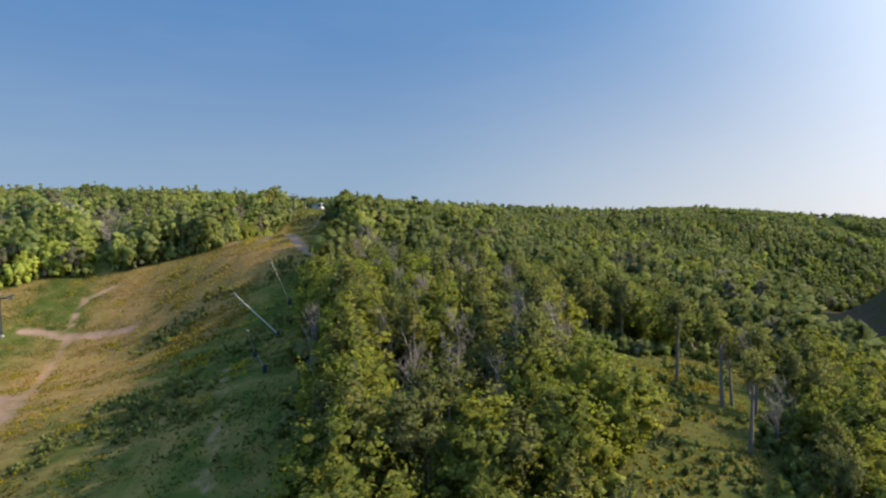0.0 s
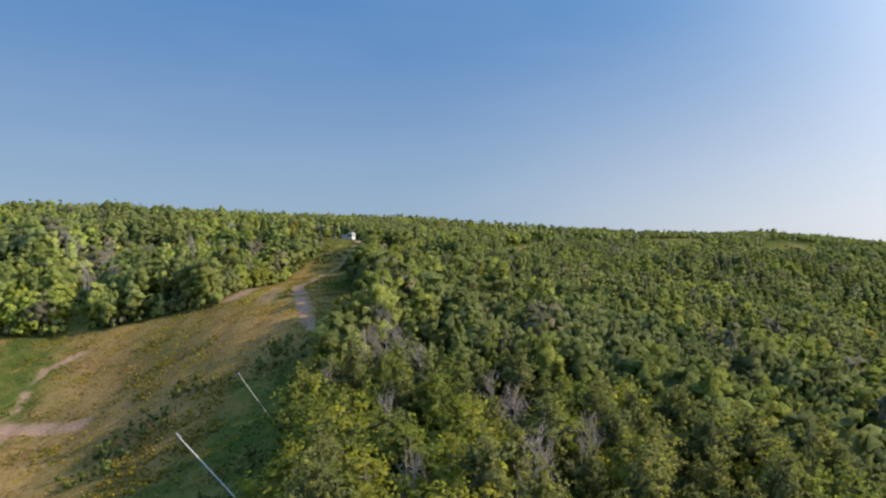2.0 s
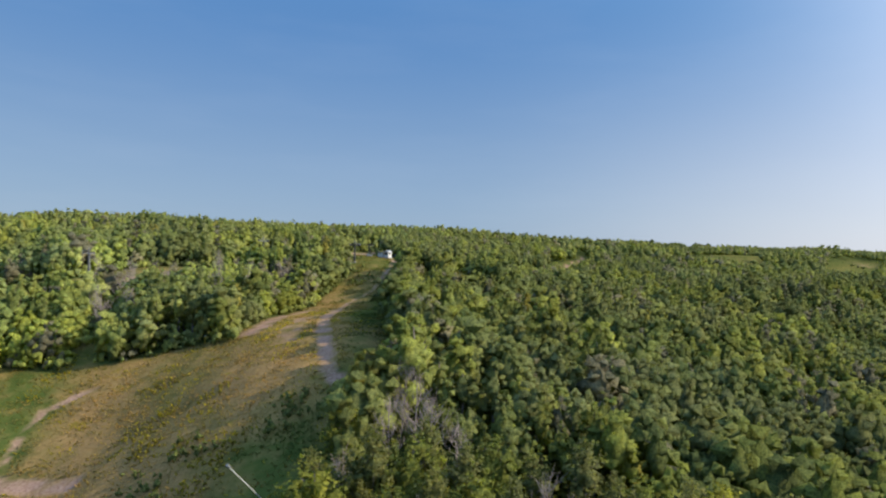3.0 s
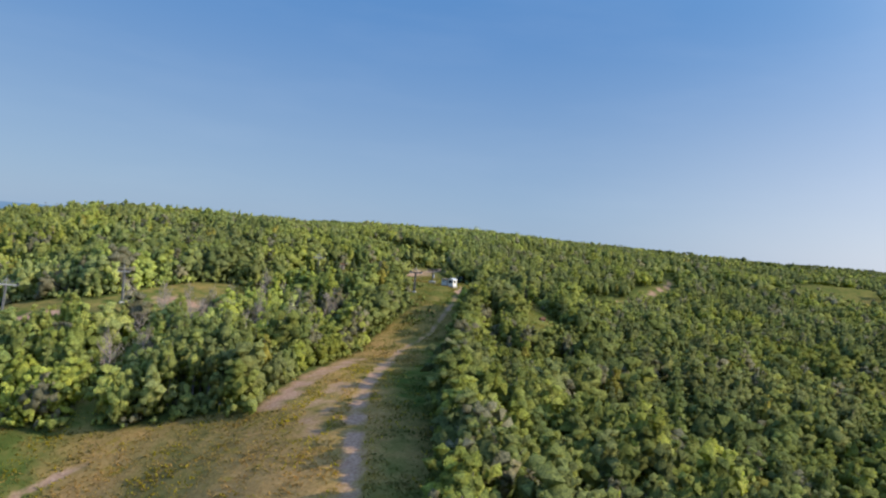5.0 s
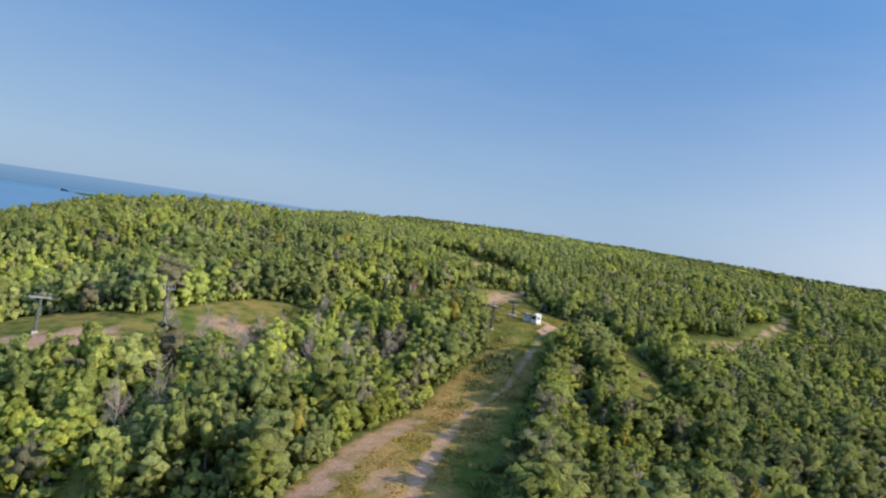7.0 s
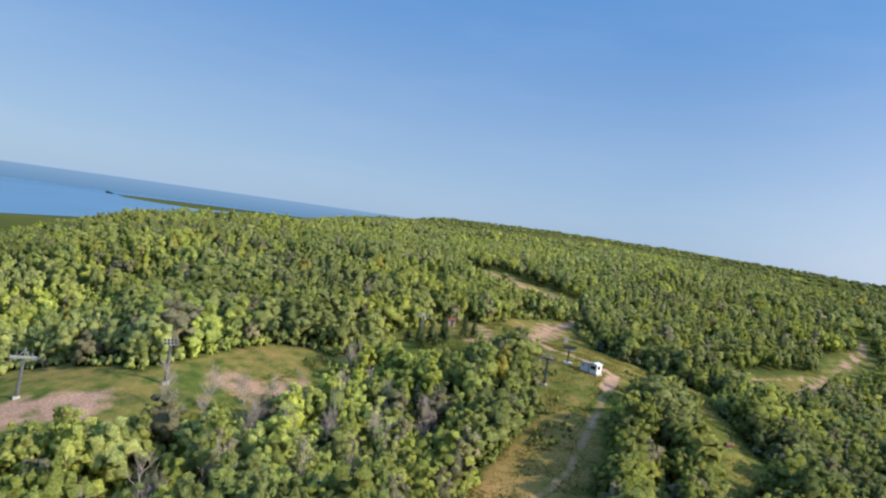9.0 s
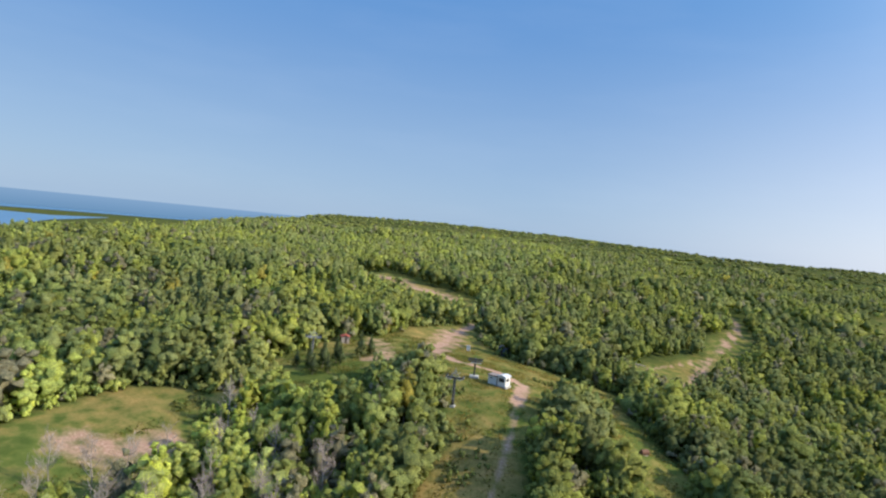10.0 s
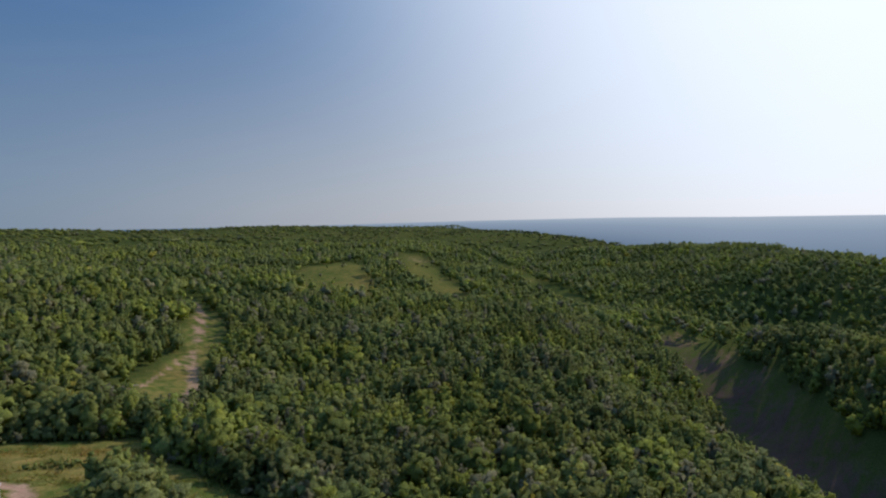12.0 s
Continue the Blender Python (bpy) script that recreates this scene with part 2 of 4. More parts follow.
SWELLS = ([(x, y, 32, h) for x, y, h in SPURS] + [(60 + 120 * i, 330 + 120 * j, 85, h) for j, row in enumerate(EAST) for i, h in enumerate(row)]
          + [(-900 + 400 * i, 1100 + 400 * j, 300, h) for j, row in enumerate(NORTH) for i, h in enumerate(row)] + [(x, y, 70, h) for x, y, h in WEST])


GULLY = [(256, 328), (225, 289), (194, 256), (165, 228), (138, 208), (118, 172), (100, 140), (86, 110)]


def away(line, x, y, closed=False):
    """Distance to a line of points."""
    p = np.array(line, float)
    best = np.full(np.shape(x), 1e9)
    for a, b in zip(p if closed else p[:-1], np.roll(p, -1, 0) if closed else p[1:]):
        d = b - a
        t = np.clip(((x - a[0]) * d[0] + (y - a[1]) * d[1]) / (d @ d), 0, 1)
        best = np.minimum(best, np.hypot(x - a[0] - t * d[0], y - a[1] - t * d[1]))
    return best


def land_z(x, y):
    """Height of the ground, for arrays of x and y."""
    x, y = np.asarray(x, float), np.asarray(y, float)
    tab = np.array(LAND)
    u, v = np.clip((x + 350) / 100, -1, 9), np.clip((y + 100) / 100, -1, 9)
    i, j = np.floor(u).astype(int), np.floor(v).astype(int)
    t, s = u - i, v - j

    def w(a):
        return ((1 - a) ** 3 / 6, (3 * a ** 3 - 6 * a * a + 4) / 6, (-3 * a ** 3 + 3 * a * a + 3 * a + 1) / 6, a ** 3 / 6)
    a, b = w(t), w(s)
    z = np.zeros_like(x)
    for p in range(4):
        for q in range(4):
            z += a[q] * b[p] * tab[np.clip(j + p - 1, 0, 8), np.clip(i + q - 1, 0, 8)]
    for kx, ky, r, h in KNOLLS:
        z += h * np.exp(-((x - kx) ** 2 + (y - ky) ** 2) / (2 * r * r))
    z -= 13 * np.exp(-(away(GULLY, x, y) / 17) ** 2)
    roll = np.clip((y - 150 + 0.8 * np.abs(x + 45)) / 150, 0, 1) * np.clip((np.abs(x + 60) - 40) / 60, 0, 1)
    z += roll * (2.2 * np.sin(x / 21 + 0.8 * np.sin(y / 33)) * np.sin(y / 27 + 1.3) + 1.6 * np.sin(x / 47 - y / 39))
    # the hill ends in a steep fall to the lake side and to the plain
    far = np.hypot(x - 0, y - 250)
    west = np.clip((-x - 0.40 * y - 110) / 450, 0, 1)
    east = np.clip((x - 0.55 * y - 380) / 500, 0, 1)
    south = np.clip((-y - 40) / 300, 0, 1)
    fall = np.clip(west + east + south, 0, 1)
    fall = fall * fall * (3 - 2 * fall)
    z = z * (1 - fall) - 95 * fall
    ridge = (24 * np.exp(-((x + 820) / 430) ** 2 - ((y - 1750) / 420) ** 2) + 2 * np.exp(-((x - 200) / 900) ** 2 - ((y - 1900) / 500) ** 2)
             + 16 * np.exp(-((x - 1500) / 900) ** 2 - ((y - 2300) / 600) ** 2))
    z += ridge * (1 - 0.5 * fall)
    for kx, ky, r, h in SWELLS:
        z += h * np.exp(-((x - kx) ** 2 + (y - ky) ** 2) / (2 * r * r))
    end = np.clip((far - 2600) / 1200, 0, 1)
    end = end * end * (3 - 2 * end)
    return z * (1 - end) - 95 * end


def height(x, y):
    return float(land_z(np.array([x]), np.array([y]))[0])


# ---- open ground and tracks, in plan ----
RUN = [(-98, 118), (-87, 131), (-79, 135), (-71, 137), (-60, 140.5), (-51.5, 141), (-52.5, 150), (-53.5, 162), (-54.5, 180), (-53, 199), (-51, 212), (-44, 218),
       (-37, 206), (-36, 195), (-33.5, 181), (-26, 150), (-20, 129), (-18, 117), (-19, 111), (-21, 104), (-19.5, 90), (-17, 75), (-13, 58),
       (-11, 45), (-8, 15), (-60, 15), (-85, 60), (-100, 90)]
TOP = [(-57, 223), (-50, 214), (-44, 205), (-39, 206), (-39, 238), (-31, 254), (-22, 261), (-23, 268), (-40, 270), (-54, 271), (-63, 288), (-68, 303), (-79, 286),
       (-84, 262), (-82, 249), (-75, 240), (-66, 241), (-59, 236), (-57, 231)]
BAND = [(-140, 150), (-116, 150), (-111, 160), (-106, 165), (-107, 172), (-101, 182), (-93, 190), (-93, 204), (-90, 211), (-84, 222),
        (-72, 236), (-82, 250), (-88, 224), (-98, 213), (-110, 206), (-115, 196), (-116, 178), (-132, 177), (-142, 172)]
STRIP = [(-31, 245), (-26, 234), (-23, 223), (-20, 212), (-12, 214), (-12, 226), (-17, 240), (-24, 252)]
FORK = [(8, 362), (18, 392), (31, 414), (37, 410), (27, 386), (16, 362)]
GLADE = [(13, 67), (21, 75), (36, 83), (50, 85), (37, 67), (27, 50), (20, 34), (10, 36), (15, 52)]
SLOPE = [(190, 589), (209, 586), (144, 471), (112, 470), (104, 481), (122, 522)]
DELL = [(-24, 307), (-21, 279), (-15, 281), (-6, 296), (8, 330), (13, 356), (7, 355), (-8, 329), (-19, 308)]
CREST = [(267, 625), (328, 663), (230, 489), (203, 444), (197, 463), (217, 520)]
SHELF = [(-98, 226), (-92, 240), (-93, 252), (-84, 257), (-79, 246), (-77, 238), (-84, 224)]
LEDGE = [(-130, 347), (-118, 335), (-84, 322), (-70, 330), (-84, 346), (-118, 362)]


def nearer(poly, d):
    """The low growth on the valley side of a clearing."""
    out = []
    for x, y in poly:
        q = math.hypot(x + 25, y - 105)
        out.append((x - (x + 25) / q * d, y - (y - 105) / q * d))
    return out


OPEN = [FORK, nearer(FORK, 14), nearer(FORK, 28), LEDGE, RUN, TOP, BAND, STRIP, GLADE, SLOPE, DELL, CREST]
OPEN += [nearer(BAND, 11), nearer(TOP, 9), nearer(STRIP, 17), SHELF, nearer(SHELF, 9), nearer(LEDGE, 12), nearer(SLOPE, 40), nearer(CREST, 45)]
# tracks: half width, how bare, points
TRACKS = [
    (1.5, 0.9, [(-68, 303), (-70, 280), (-68, 259), (-61, 251), (-52, 250), (-44, 243), (-43, 229)]),
    (0.9, 0.62, [(-43, 229), (-42, 212), (-42, 198)]),
    (0.9, 0.5, [(-42, 198), (-45, 186), (-44, 176)]),
    (1.3, 0.8, [(-44, 176), (-41, 160), (-38, 148), (-32, 131), (-28, 121), (-22, 113)]),
    (2.4, 0.5, [(-43.5, 153), (-42, 143), (-39, 134)]),
    (2.4, 0.7, [(-51.5, 177), (-51.5, 165), (-50.5, 152), (-49, 143)]),
    (1.6, 0.75, [(-78, 112), (-66, 111), (-57, 110)]),
    (0.9, 0.6, [(-69, 130), (-73, 125), (-73, 121), (-69, 111), (-64, 98), (-58, 85), (-52, 72)]),
    (2.8, 0.75, [(-60, 79), (-55, 75), (-51, 66)]),
    (0.7, 0.42, [(-26, 72), (-23, 62), (-20, 52), (-18, 44)]),
    (5.2, 0.95, [(-129, 151), (-118, 160), (-113, 165)]),
    (3.8, 0.75, [(-103, 187), (-97, 188), (-94, 194)]),
    (2.5, 0.6, [(-78, 240), (-70, 247), (-67, 258)]),
    (5.0, 0.55, [(-68, 262), (-70, 285)]),
    (3.5, 0.5, [(-84, 258), (-76, 246)]),
    (4.0, 0.8, [(-121, 351), (-99, 341), (-84, 336)]),
    (2.5, 0.6, [(-123, 268), (-116, 266)]),
    (1.9, 0.65, [(34, 436), (27, 402), (18, 376), (6, 341), (-1, 312), (-8, 297), (-18, 281)]),
    (1.3, 0.9, [(27, 402), (18, 374)]),
    (1.3, 0.0, [(-75, 131), (-81, 146), (-88, 160)]),
    (1.0, 0.7, [(-26, 308), (-15, 312), (6, 347)]),
    (3.0, 0.7, [(267, 625), (328, 663)]),
    (2.5, 0.6, [(300, 640), (230, 500), (208, 452)]),
    (9.0, 0.15, [(523, 840), (396, 630), (359, 558), (309, 480), (300, 443), (301, 425)]),
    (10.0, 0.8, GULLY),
]


def inside(poly, x, y):
    p = np.array(poly, float)
    hit = np.zeros(np.shape(x), bool)
    for (ax, ay), (bx, by) in zip(p, np.roll(p, -1, 0)):
        if ay != by:
            hit ^= ((ay > y) != (by > y)) & (x < (bx - ax) * (y - ay) / (by - ay) + ax)
    return hit


def wobble(x, y, size, seed):
    """Smooth variation between -1 and 1."""
    r = np.random.RandomState(seed)
    out = 0
    for k in range(4):
        a, b, c = r.uniform(0, 6.28, 3)
        f = 6.28 / size * (0.6 + 0.35 * k)
        out = out + np.sin(x * f * math.cos(a) + y * f * math.sin(a) + b) * 0.35
    return out


def openness(x, y):
    """Metres into open ground (positive) or into the woods (negative)."""
    out = np.full(np.shape(x), -1e9)
    for poly in OPEN:
        d = away(poly, x, y, True)
        out = np.maximum(out, np.where(inside(poly, x, y), d, -d))
    for w, bare, line in TRACKS:
        out = np.maximum(out, w + 0.8 - away(line, x, y))
    return out + wobble(x, y, 14, 3) * 1.2


def bareness(x, y):
    out = np.zeros(np.shape(x))
    for w, bare, line in TRACKS:
        out = np.maximum(out, bare * np.clip((w * 1.5 - away(line, x, y)) / w, 0, 1))
    return out * (0.85 + 0.2 * wobble(x, y, 7, 27) + 0.15 * wobble(x, y, 2.8, 28))


def lush_shade_at(x, y):
    """Greener growth on the run's eastern side, darkened further to stand for tree shade."""
    line = np.interp(y, [30, 105, 125, 150, 170, 193, 216], [-50, -36, -29, -36, -40, -40, -41])
    return np.clip((x - line + 3 * wobble(x, y, 12, 26) * (y < 120)) / np.where(y < 120, 8, 4), 0, 1) * (y < 216) * (x < 0)


def mesh_of(name, verts, faces_flat, corners, mat, tint=None, attribute="tint", smooth=False, normals=None):
    """A mesh from arrays: corners per face are all the same."""
    me = bpy.data.meshes.new(name)
    faces_flat = np.ravel(faces_flat)
    nv, nf = len(verts), len(faces_flat) // corners
    me.vertices.add(nv)
    me.vertices.foreach_set("co", np.ascontiguousarray(verts, np.float32).ravel())
    me.loops.add(nf * corners)
    me.loops.foreach_set("vertex_index", np.ascontiguousarray(faces_flat, np.int32).ravel())
    me.polygons.add(nf)
    me.polygons.foreach_set("loop_start", np.arange(0, nf * corners, corners, dtype=np.int32))
    me.update(calc_edges=True)
    if tint is not None:
        at = me.attributes.new(attribute, 'FLOAT_COLOR', 'POINT')
        at.data.foreach_set("color", np.ascontiguousarray(tint, np.float32).ravel())
    me.materials.append(mat)
    if normals is not None:
        at = me.attributes.new("custom_normal", 'FLOAT_VECTOR', 'POINT')
        at.data.foreach_set("vector", np.ascontiguousarray(normals, np.float32).ravel())
    if smooth or normals is not None:
        me.polygons.foreach_set("use_smooth", np.ones(nf, bool))
    return me


def ground():
    def steps(lo, hi, d, reach):
        inner = list(np.arange(lo, hi + d, d))
        g, out, left = d, [inner[-1]], [inner[0]]
        while out[-1] < reach:
            g = min(g * 1.16, 260)
            out.append(out[-1] + g)
            left.append(left[-1] - g)
        return np.array(left[:0:-1] + inner + out[1:])
    xs, ys = steps(-140, 55, 1.1, 4800), steps(40, 300, 1.1, 4800)
    X, Y = np.meshgrid(xs, ys)
    x, y = X.ravel(), Y.ravel()
    z = land_z(x, y)
    near = (np.abs(x) < 400) & (y > -50) & (y < 700)
    o, d = np.full(len(x), -9.0), np.zeros(len(x))
    o[near], d[near] = openness(x[near], y[near]), bareness(x[near], y[near])
    z = z + wobble(x, y, 9, 11) * 0.16 * near - 0.18 * np.clip(d * 1.5, 0, 1)
    # farmland and clearings far off
    wood = np.clip(0.5 - o / 2.5, 0, 1)
    wood = np.where(np.hypot(x, y - 250) > 900, 0.85 + 0.15 * wobble(x, y, 300, 7), wood)
    # forest-floor tone darkens the eastern gully in place of its shade
    wood = np.maximum(wood, 0.8 * ((x > 66) & (x < 262) & (y > 80) & (y < 350)))
    wood = np.where((x > 60) & (y > 380), np.maximum(wood, 0.2), wood)
    wood = np.where(inside(GLADE, x, y), np.maximum(wood, 0.6), wood)
    dry = np.clip(0.42 + wobble(x, y, 45, 5) * 0.45, 0, 1)
    dry = np.where(inside(RUN, x, y), np.clip(0.78 + wobble(x, y, 30, 6) * 0.4 - 0.5 * np.clip((-62 - x) / 20, 0, 1) - 0.62 * lush_shade_at(x, y) - 0.35 * np.clip((y - 140) / 50, 0, 1), 0, 1), dry * 0.42)
    # painted shade of the gully, carried in the cover's alpha
    gully_shade = np.clip((30 - away(GULLY, x, y)) / 12, 0, 1)
    dry = np.where(np.hypot(x, y - 250) > 900, 0.32, dry)
    cover = np.stack([d, dry, wood, 1 - 0.85 * gully_shade], 1)
    ny, nx = X.shape
    i = (np.arange(ny - 1)[:, None] * nx + np.arange(nx - 1)[None]).ravel()
    f = np.stack([i, i + 1, i + 1 + nx, i + nx], 1)
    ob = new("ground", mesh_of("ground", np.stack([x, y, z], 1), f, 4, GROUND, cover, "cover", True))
    return tagged(ob, "grassy hillside with dry meadow, bare reddish soil tracks and forest floor", "ground", kind="structure")


ground()


# ---- trees ----
def tapered(rs, points, radii, sides):
    """A limb through points: rings of vertices and quads."""
    points = [np.array(p, float) for p in points]
    v, f = [], []
    for k, (p, r) in enumerate(zip(points, radii)):
        d = points[min(k + 1, len(points) - 1)] - points[max(k - 1, 0)]
        d = d / (np.linalg.norm(d) + 1e-9)
        a = np.cross(d, [0.3, 1, 0.2])
        a /= np.linalg.norm(a)
        b = np.cross(d, a)
        for s in range(sides):
            t = 6.2832 * s / sides
            v.append(p + (a * math.cos(t) + b * math.sin(t)) * r)
        if k:
            o = (k - 1) * sides
            for s in range(sides):
                f.append((o + s, o + (s + 1) % sides, o + sides + (s + 1) % sides, o + sides + s))
    return v, f


# crowns of unit height: foot, top, half width, where it is widest, roundness
SHAPES = {"maple": (0.14, 0.93, 0.23, 0.95, 0.6), "aspen": (0.26, 0.97, 0.14, 0.85, 0.75), "spruce": (0.08, 0.98, 0.17, 0.35, 0.95), "bush": (0.12, 0.75, 0.42, 0.85, 0.6)}
G = (1 + 5 ** 0.5) / 2
ICO = (np.array([(-1, G, 0), (1, G, 0), (-1, -G, 0), (1, -G, 0), (0, -1, G), (0, 1, G), (0, -1, -G), (0, 1, -G), (G, 0, -1), (G, 0, 1), (-G, 0, -1), (-G, 0, 1)]) / math.hypot(1, G),
       np.array([(0, 11, 5), (0, 5, 1), (0, 1, 7), (0, 7, 10), (0, 10, 11), (1, 5, 9), (5, 11, 4), (11, 10, 2), (10, 7, 6), (7, 1, 8),
                 (3, 9, 4), (3, 4, 2), (3, 2, 6), (3, 6, 8), (3, 8, 9), (4, 9, 5), (2, 4, 11), (6, 2, 10), (8, 6, 7), (9, 8, 1)]))
OCTA = (np.array([(1, 0, 0), (0, 1, 0), (-1, 0, 0), (0, -1, 0), (0, 0, 1), (0, 0, -1)], float),
        np.array([(0, 1, 4), (1, 2, 4), (2, 3, 4), (3, 0, 4), (1, 0, 5), (2, 1, 5), (3, 2, 5), (0, 3, 5)]))


def crown_body(rs, kind, clumps, fine):
    """One leafy crown of unit height: clumps of foliage heaped round the limbs. Vertices, triangles, normals."""
    z0, z1, wide, lean, power = SHAPES[kind]
    bv, bf = ICO if fine else OCTA
    oval, turn, off = rs.uniform(0.8, 1.25), rs.uniform(0, 3.14), rs.normal(0, 0.12, 2) * wide
    v, f, n = [], [], []
    for k in range(clumps):
        t = 1 - ((k + rs.uniform(0, 1)) / clumps) ** 0.85
        q = math.sin(math.pi * min(max(t, 0.03), 0.985) ** lean) ** power
        a = 2.4 * k + rs.uniform(-0.7, 0.7)
        d = q * wide * rs.uniform(0.35, 1.05)
        size = wide * rs.uniform(0.34, 0.62) * (0.62 + 0.38 * q) * (12 / max(clumps, 9)) ** 0.46
        at = np.array([d * math.cos(a) * oval + off[0] * t, d * math.sin(a) / oval + off[1] * t, z0 + (z1 - z0) * t * rs.uniform(0.9, 1.05)])
        p = bv @ np.array(Euler(rs.uniform(0, 6.28, 3)).to_matrix()) * rs.uniform(0.6, 1.45, (len(bv), 1))
        f.append(bf + sum(len(q) for q in v))
        v.append(at + p * size * [0.88, 0.88, 1.2])
        crown = at + p * size - [0, 0, z0 + 0.45 * (z1 - z0)]
        n.append(0.22 * p + 0.52 * crown / (np.linalg.norm(crown, axis=1)[:, None] + 1e-6) + [0, 0, 0.28])
    # the shaded heart of the crown
    f.append(bf + sum(len(q) for q in v))
    v.append(bv * [wide * 0.62, wide * 0.62, (z1 - z0) * 0.4] + [0, 0, z0 + 0.46 * (z1 - z0)])
    n.append(bv + [0, 0, 0.8])
    v, f, n = np.concatenate(v), np.concatenate(f), np.concatenate(n)
    c, sn = math.cos(turn), math.sin(turn)
    v, n = (np.stack([m[:, 0] * c - m[:, 1] * sn, m[:, 0] * sn + m[:, 1] * c, m[:, 2]], 1) for m in (v, n))
    return v, f, n / np.linalg.norm(n, axis=1)[:, None]


def leafy(rs, body, count, size, loose=0.1, inside=1.0):
    """A crown body with leaf sprays standing off it: vertices, triangles, normals."""
    v, f, n = body
    area = np.linalg.norm(np.cross(v[f[:, 1]] - v[f[:, 0]], v[f[:, 2]] - v[f[:, 0]]), axis=1)
    pick = rs.choice(len(f), count, p=area / area.sum())
    w = rs.dirichlet((1, 1, 1), count)
    p = (v[f[pick]] * w[:, :, None]).sum(1)
    d = (n[f[pick]] * w[:, :, None]).sum(1)
    d /= np.linalg.norm(d, axis=1)[:, None] + 1e-9
    reach = np.hypot(v[:, 0], v[:, 1]).max()
    p = p + d * rs.uniform(-0.3, 1.0, count)[:, None] * loose * reach
    face = d + rs.normal(size=(count, 3)) * 0.7
    face /= np.linalg.norm(face, axis=1)[:, None]
    u = np.cross(face, rs.normal(size=(count, 3)))
    u /= np.linalg.norm(u, axis=1)[:, None] + 1e-9
    t = np.cross(face, u)
    s = size * rs.uniform(0.6, 1.35, count)[:, None]
    sv = np.stack([p - u * s * 0.6 - t * s * 0.5, p + u * s * 0.6 - t * s * 0.5, p + t * s * 0.9 + d * s * 0.3], 1).reshape(-1, 3)
    soft = d + rs.normal(size=(count, 3)) * 0.25 + [0, 0, 0.15]
    soft /= np.linalg.norm(soft, axis=1)[:, None]
    mid = v.mean(0)
    bv = mid + (v - mid) * inside
    return (np.concatenate([bv, sv]), np.concatenate([f, np.arange(3 * count).reshape(-1, 3) + len(v)]), np.concatenate([n, np.repeat(soft, 3, 0)]))


def limbs(rs, h, crown, sides, n, radius=0.016):
    """Trunk with limbs that reach into the crown."""
    bend = rs.uniform(-0.03, 0.03, 2) * h
    top = 0.86 * h
    path = [(0, 0, -0.3), (bend[0] * .4, bend[1] * .4, 0.25 * h), (bend[0], bend[1], 0.55 * h), (bend[0] * .6, bend[1] * .6, top)]
    v, f = tapered(rs, path, [h * radius * 1.25, h * radius, h * radius * 0.65, h * 0.003], sides)
    for k in range(n):
        t = rs.uniform(0.3, 0.75)
        cx, cy, cz, _, _ = crown[rs.randint(len(crown))]
        base = np.array([bend[0] * t, bend[1] * t, t * h])
        tip = np.array([cx, cy, max(cz, t * h + 0.06 * h)])
        vv, ff = tapered(rs, [base, base * .5 + tip * .5 - [0, 0, 0.02 * h], tip], [h * 0.008, h * 0.005, h * 0.002], max(3, sides - 2))
        f += [tuple(i + len(v) for i in q) for q in ff]
        v += vv
    return np.array(v), np.array(f)


def stand(name, kinds, label, x, y, h, tints, body, sprays, size, stem=False, variants=8, seed=5, broad=1.0, sunk=0.0):
    """Many trees as one mesh: x, y, height and tint for each. body: how many clumps a crown has, and whether they are fine."""
    rs = np.random.RandomState(seed)
    pick = rs.randint(0, variants, len(x))
    turn = rs.uniform(0, 6.28, len(x))
    wide = rs.uniform(0.8, 1.3, len(x)) * broad
    z = land_z(x, y) - sunk
    vs, fs, ns, ts, base = [], [], [], [], 0
    sv, sf, sbase = [], [], 0
    for k in range(variants):
        shape = crown_body(rs, kinds[k % len(kinds)], *body)
        v, f, nv = leafy(rs, shape, sprays, size)
        sel = np.where(pick == k)[0]
        if not len(sel):
            continue
        c, s = np.cos(turn[sel])[:, None], np.sin(turn[sel])[:, None]
        hh, ww = h[sel][:, None], (h * wide)[sel][:, None]

        def put(q):
            return np.stack([(q[:, 0] * c - q[:, 1] * s) * ww + x[sel][:, None], (q[:, 0] * s + q[:, 1] * c) * ww + y[sel][:, None],
                             q[:, 2] * hh + z[sel][:, None]], -1).reshape(-1, 3)
        vs.append(put(v))
        fs.append((f[None] + (np.arange(len(sel)) * len(v))[:, None, None] + base).reshape(-1, 3))
        base += len(v) * len(sel)
        ns.append(np.stack([nv[:, 0] * c - nv[:, 1] * s, nv[:, 0] * s + nv[:, 1] * c, nv[:, 2] + 0 * c], -1).reshape(-1, 3))
        ts.append(np.repeat(tints[sel], len(v), 0))
        if stem:
            tv, tf = limbs(rs, 1.0, [(0.1, 0.05, 0.6, 0, 0), (-0.08, 0.06, 0.7, 0, 0)], 3, 1)
            sv.append(put(tv))
            sf.append((tf[None] + (np.arange(len(sel)) * len(tv))[:, None, None] + sbase).reshape(-1, 4))
            sbase += len(tv) * len(sel)
    v = np.concatenate(vs)
    t = np.concatenate(ts)
    ob = new(name, mesh_of(name, v, np.concatenate(fs), 3, LEAVES, np.concatenate([t, np.ones((len(t), 1))], 1), normals=np.concatenate(ns)))
    tagged(ob, label, "trees", kind="stuff")
    if stem:
        so = new("trunks", mesh_of("trunks", np.concatenate(sv), np.concatenate(sf), 4, BARK))
        so.parent = ob
        tagged(so, "thin grey trunks", kind="stuff")
    return ob


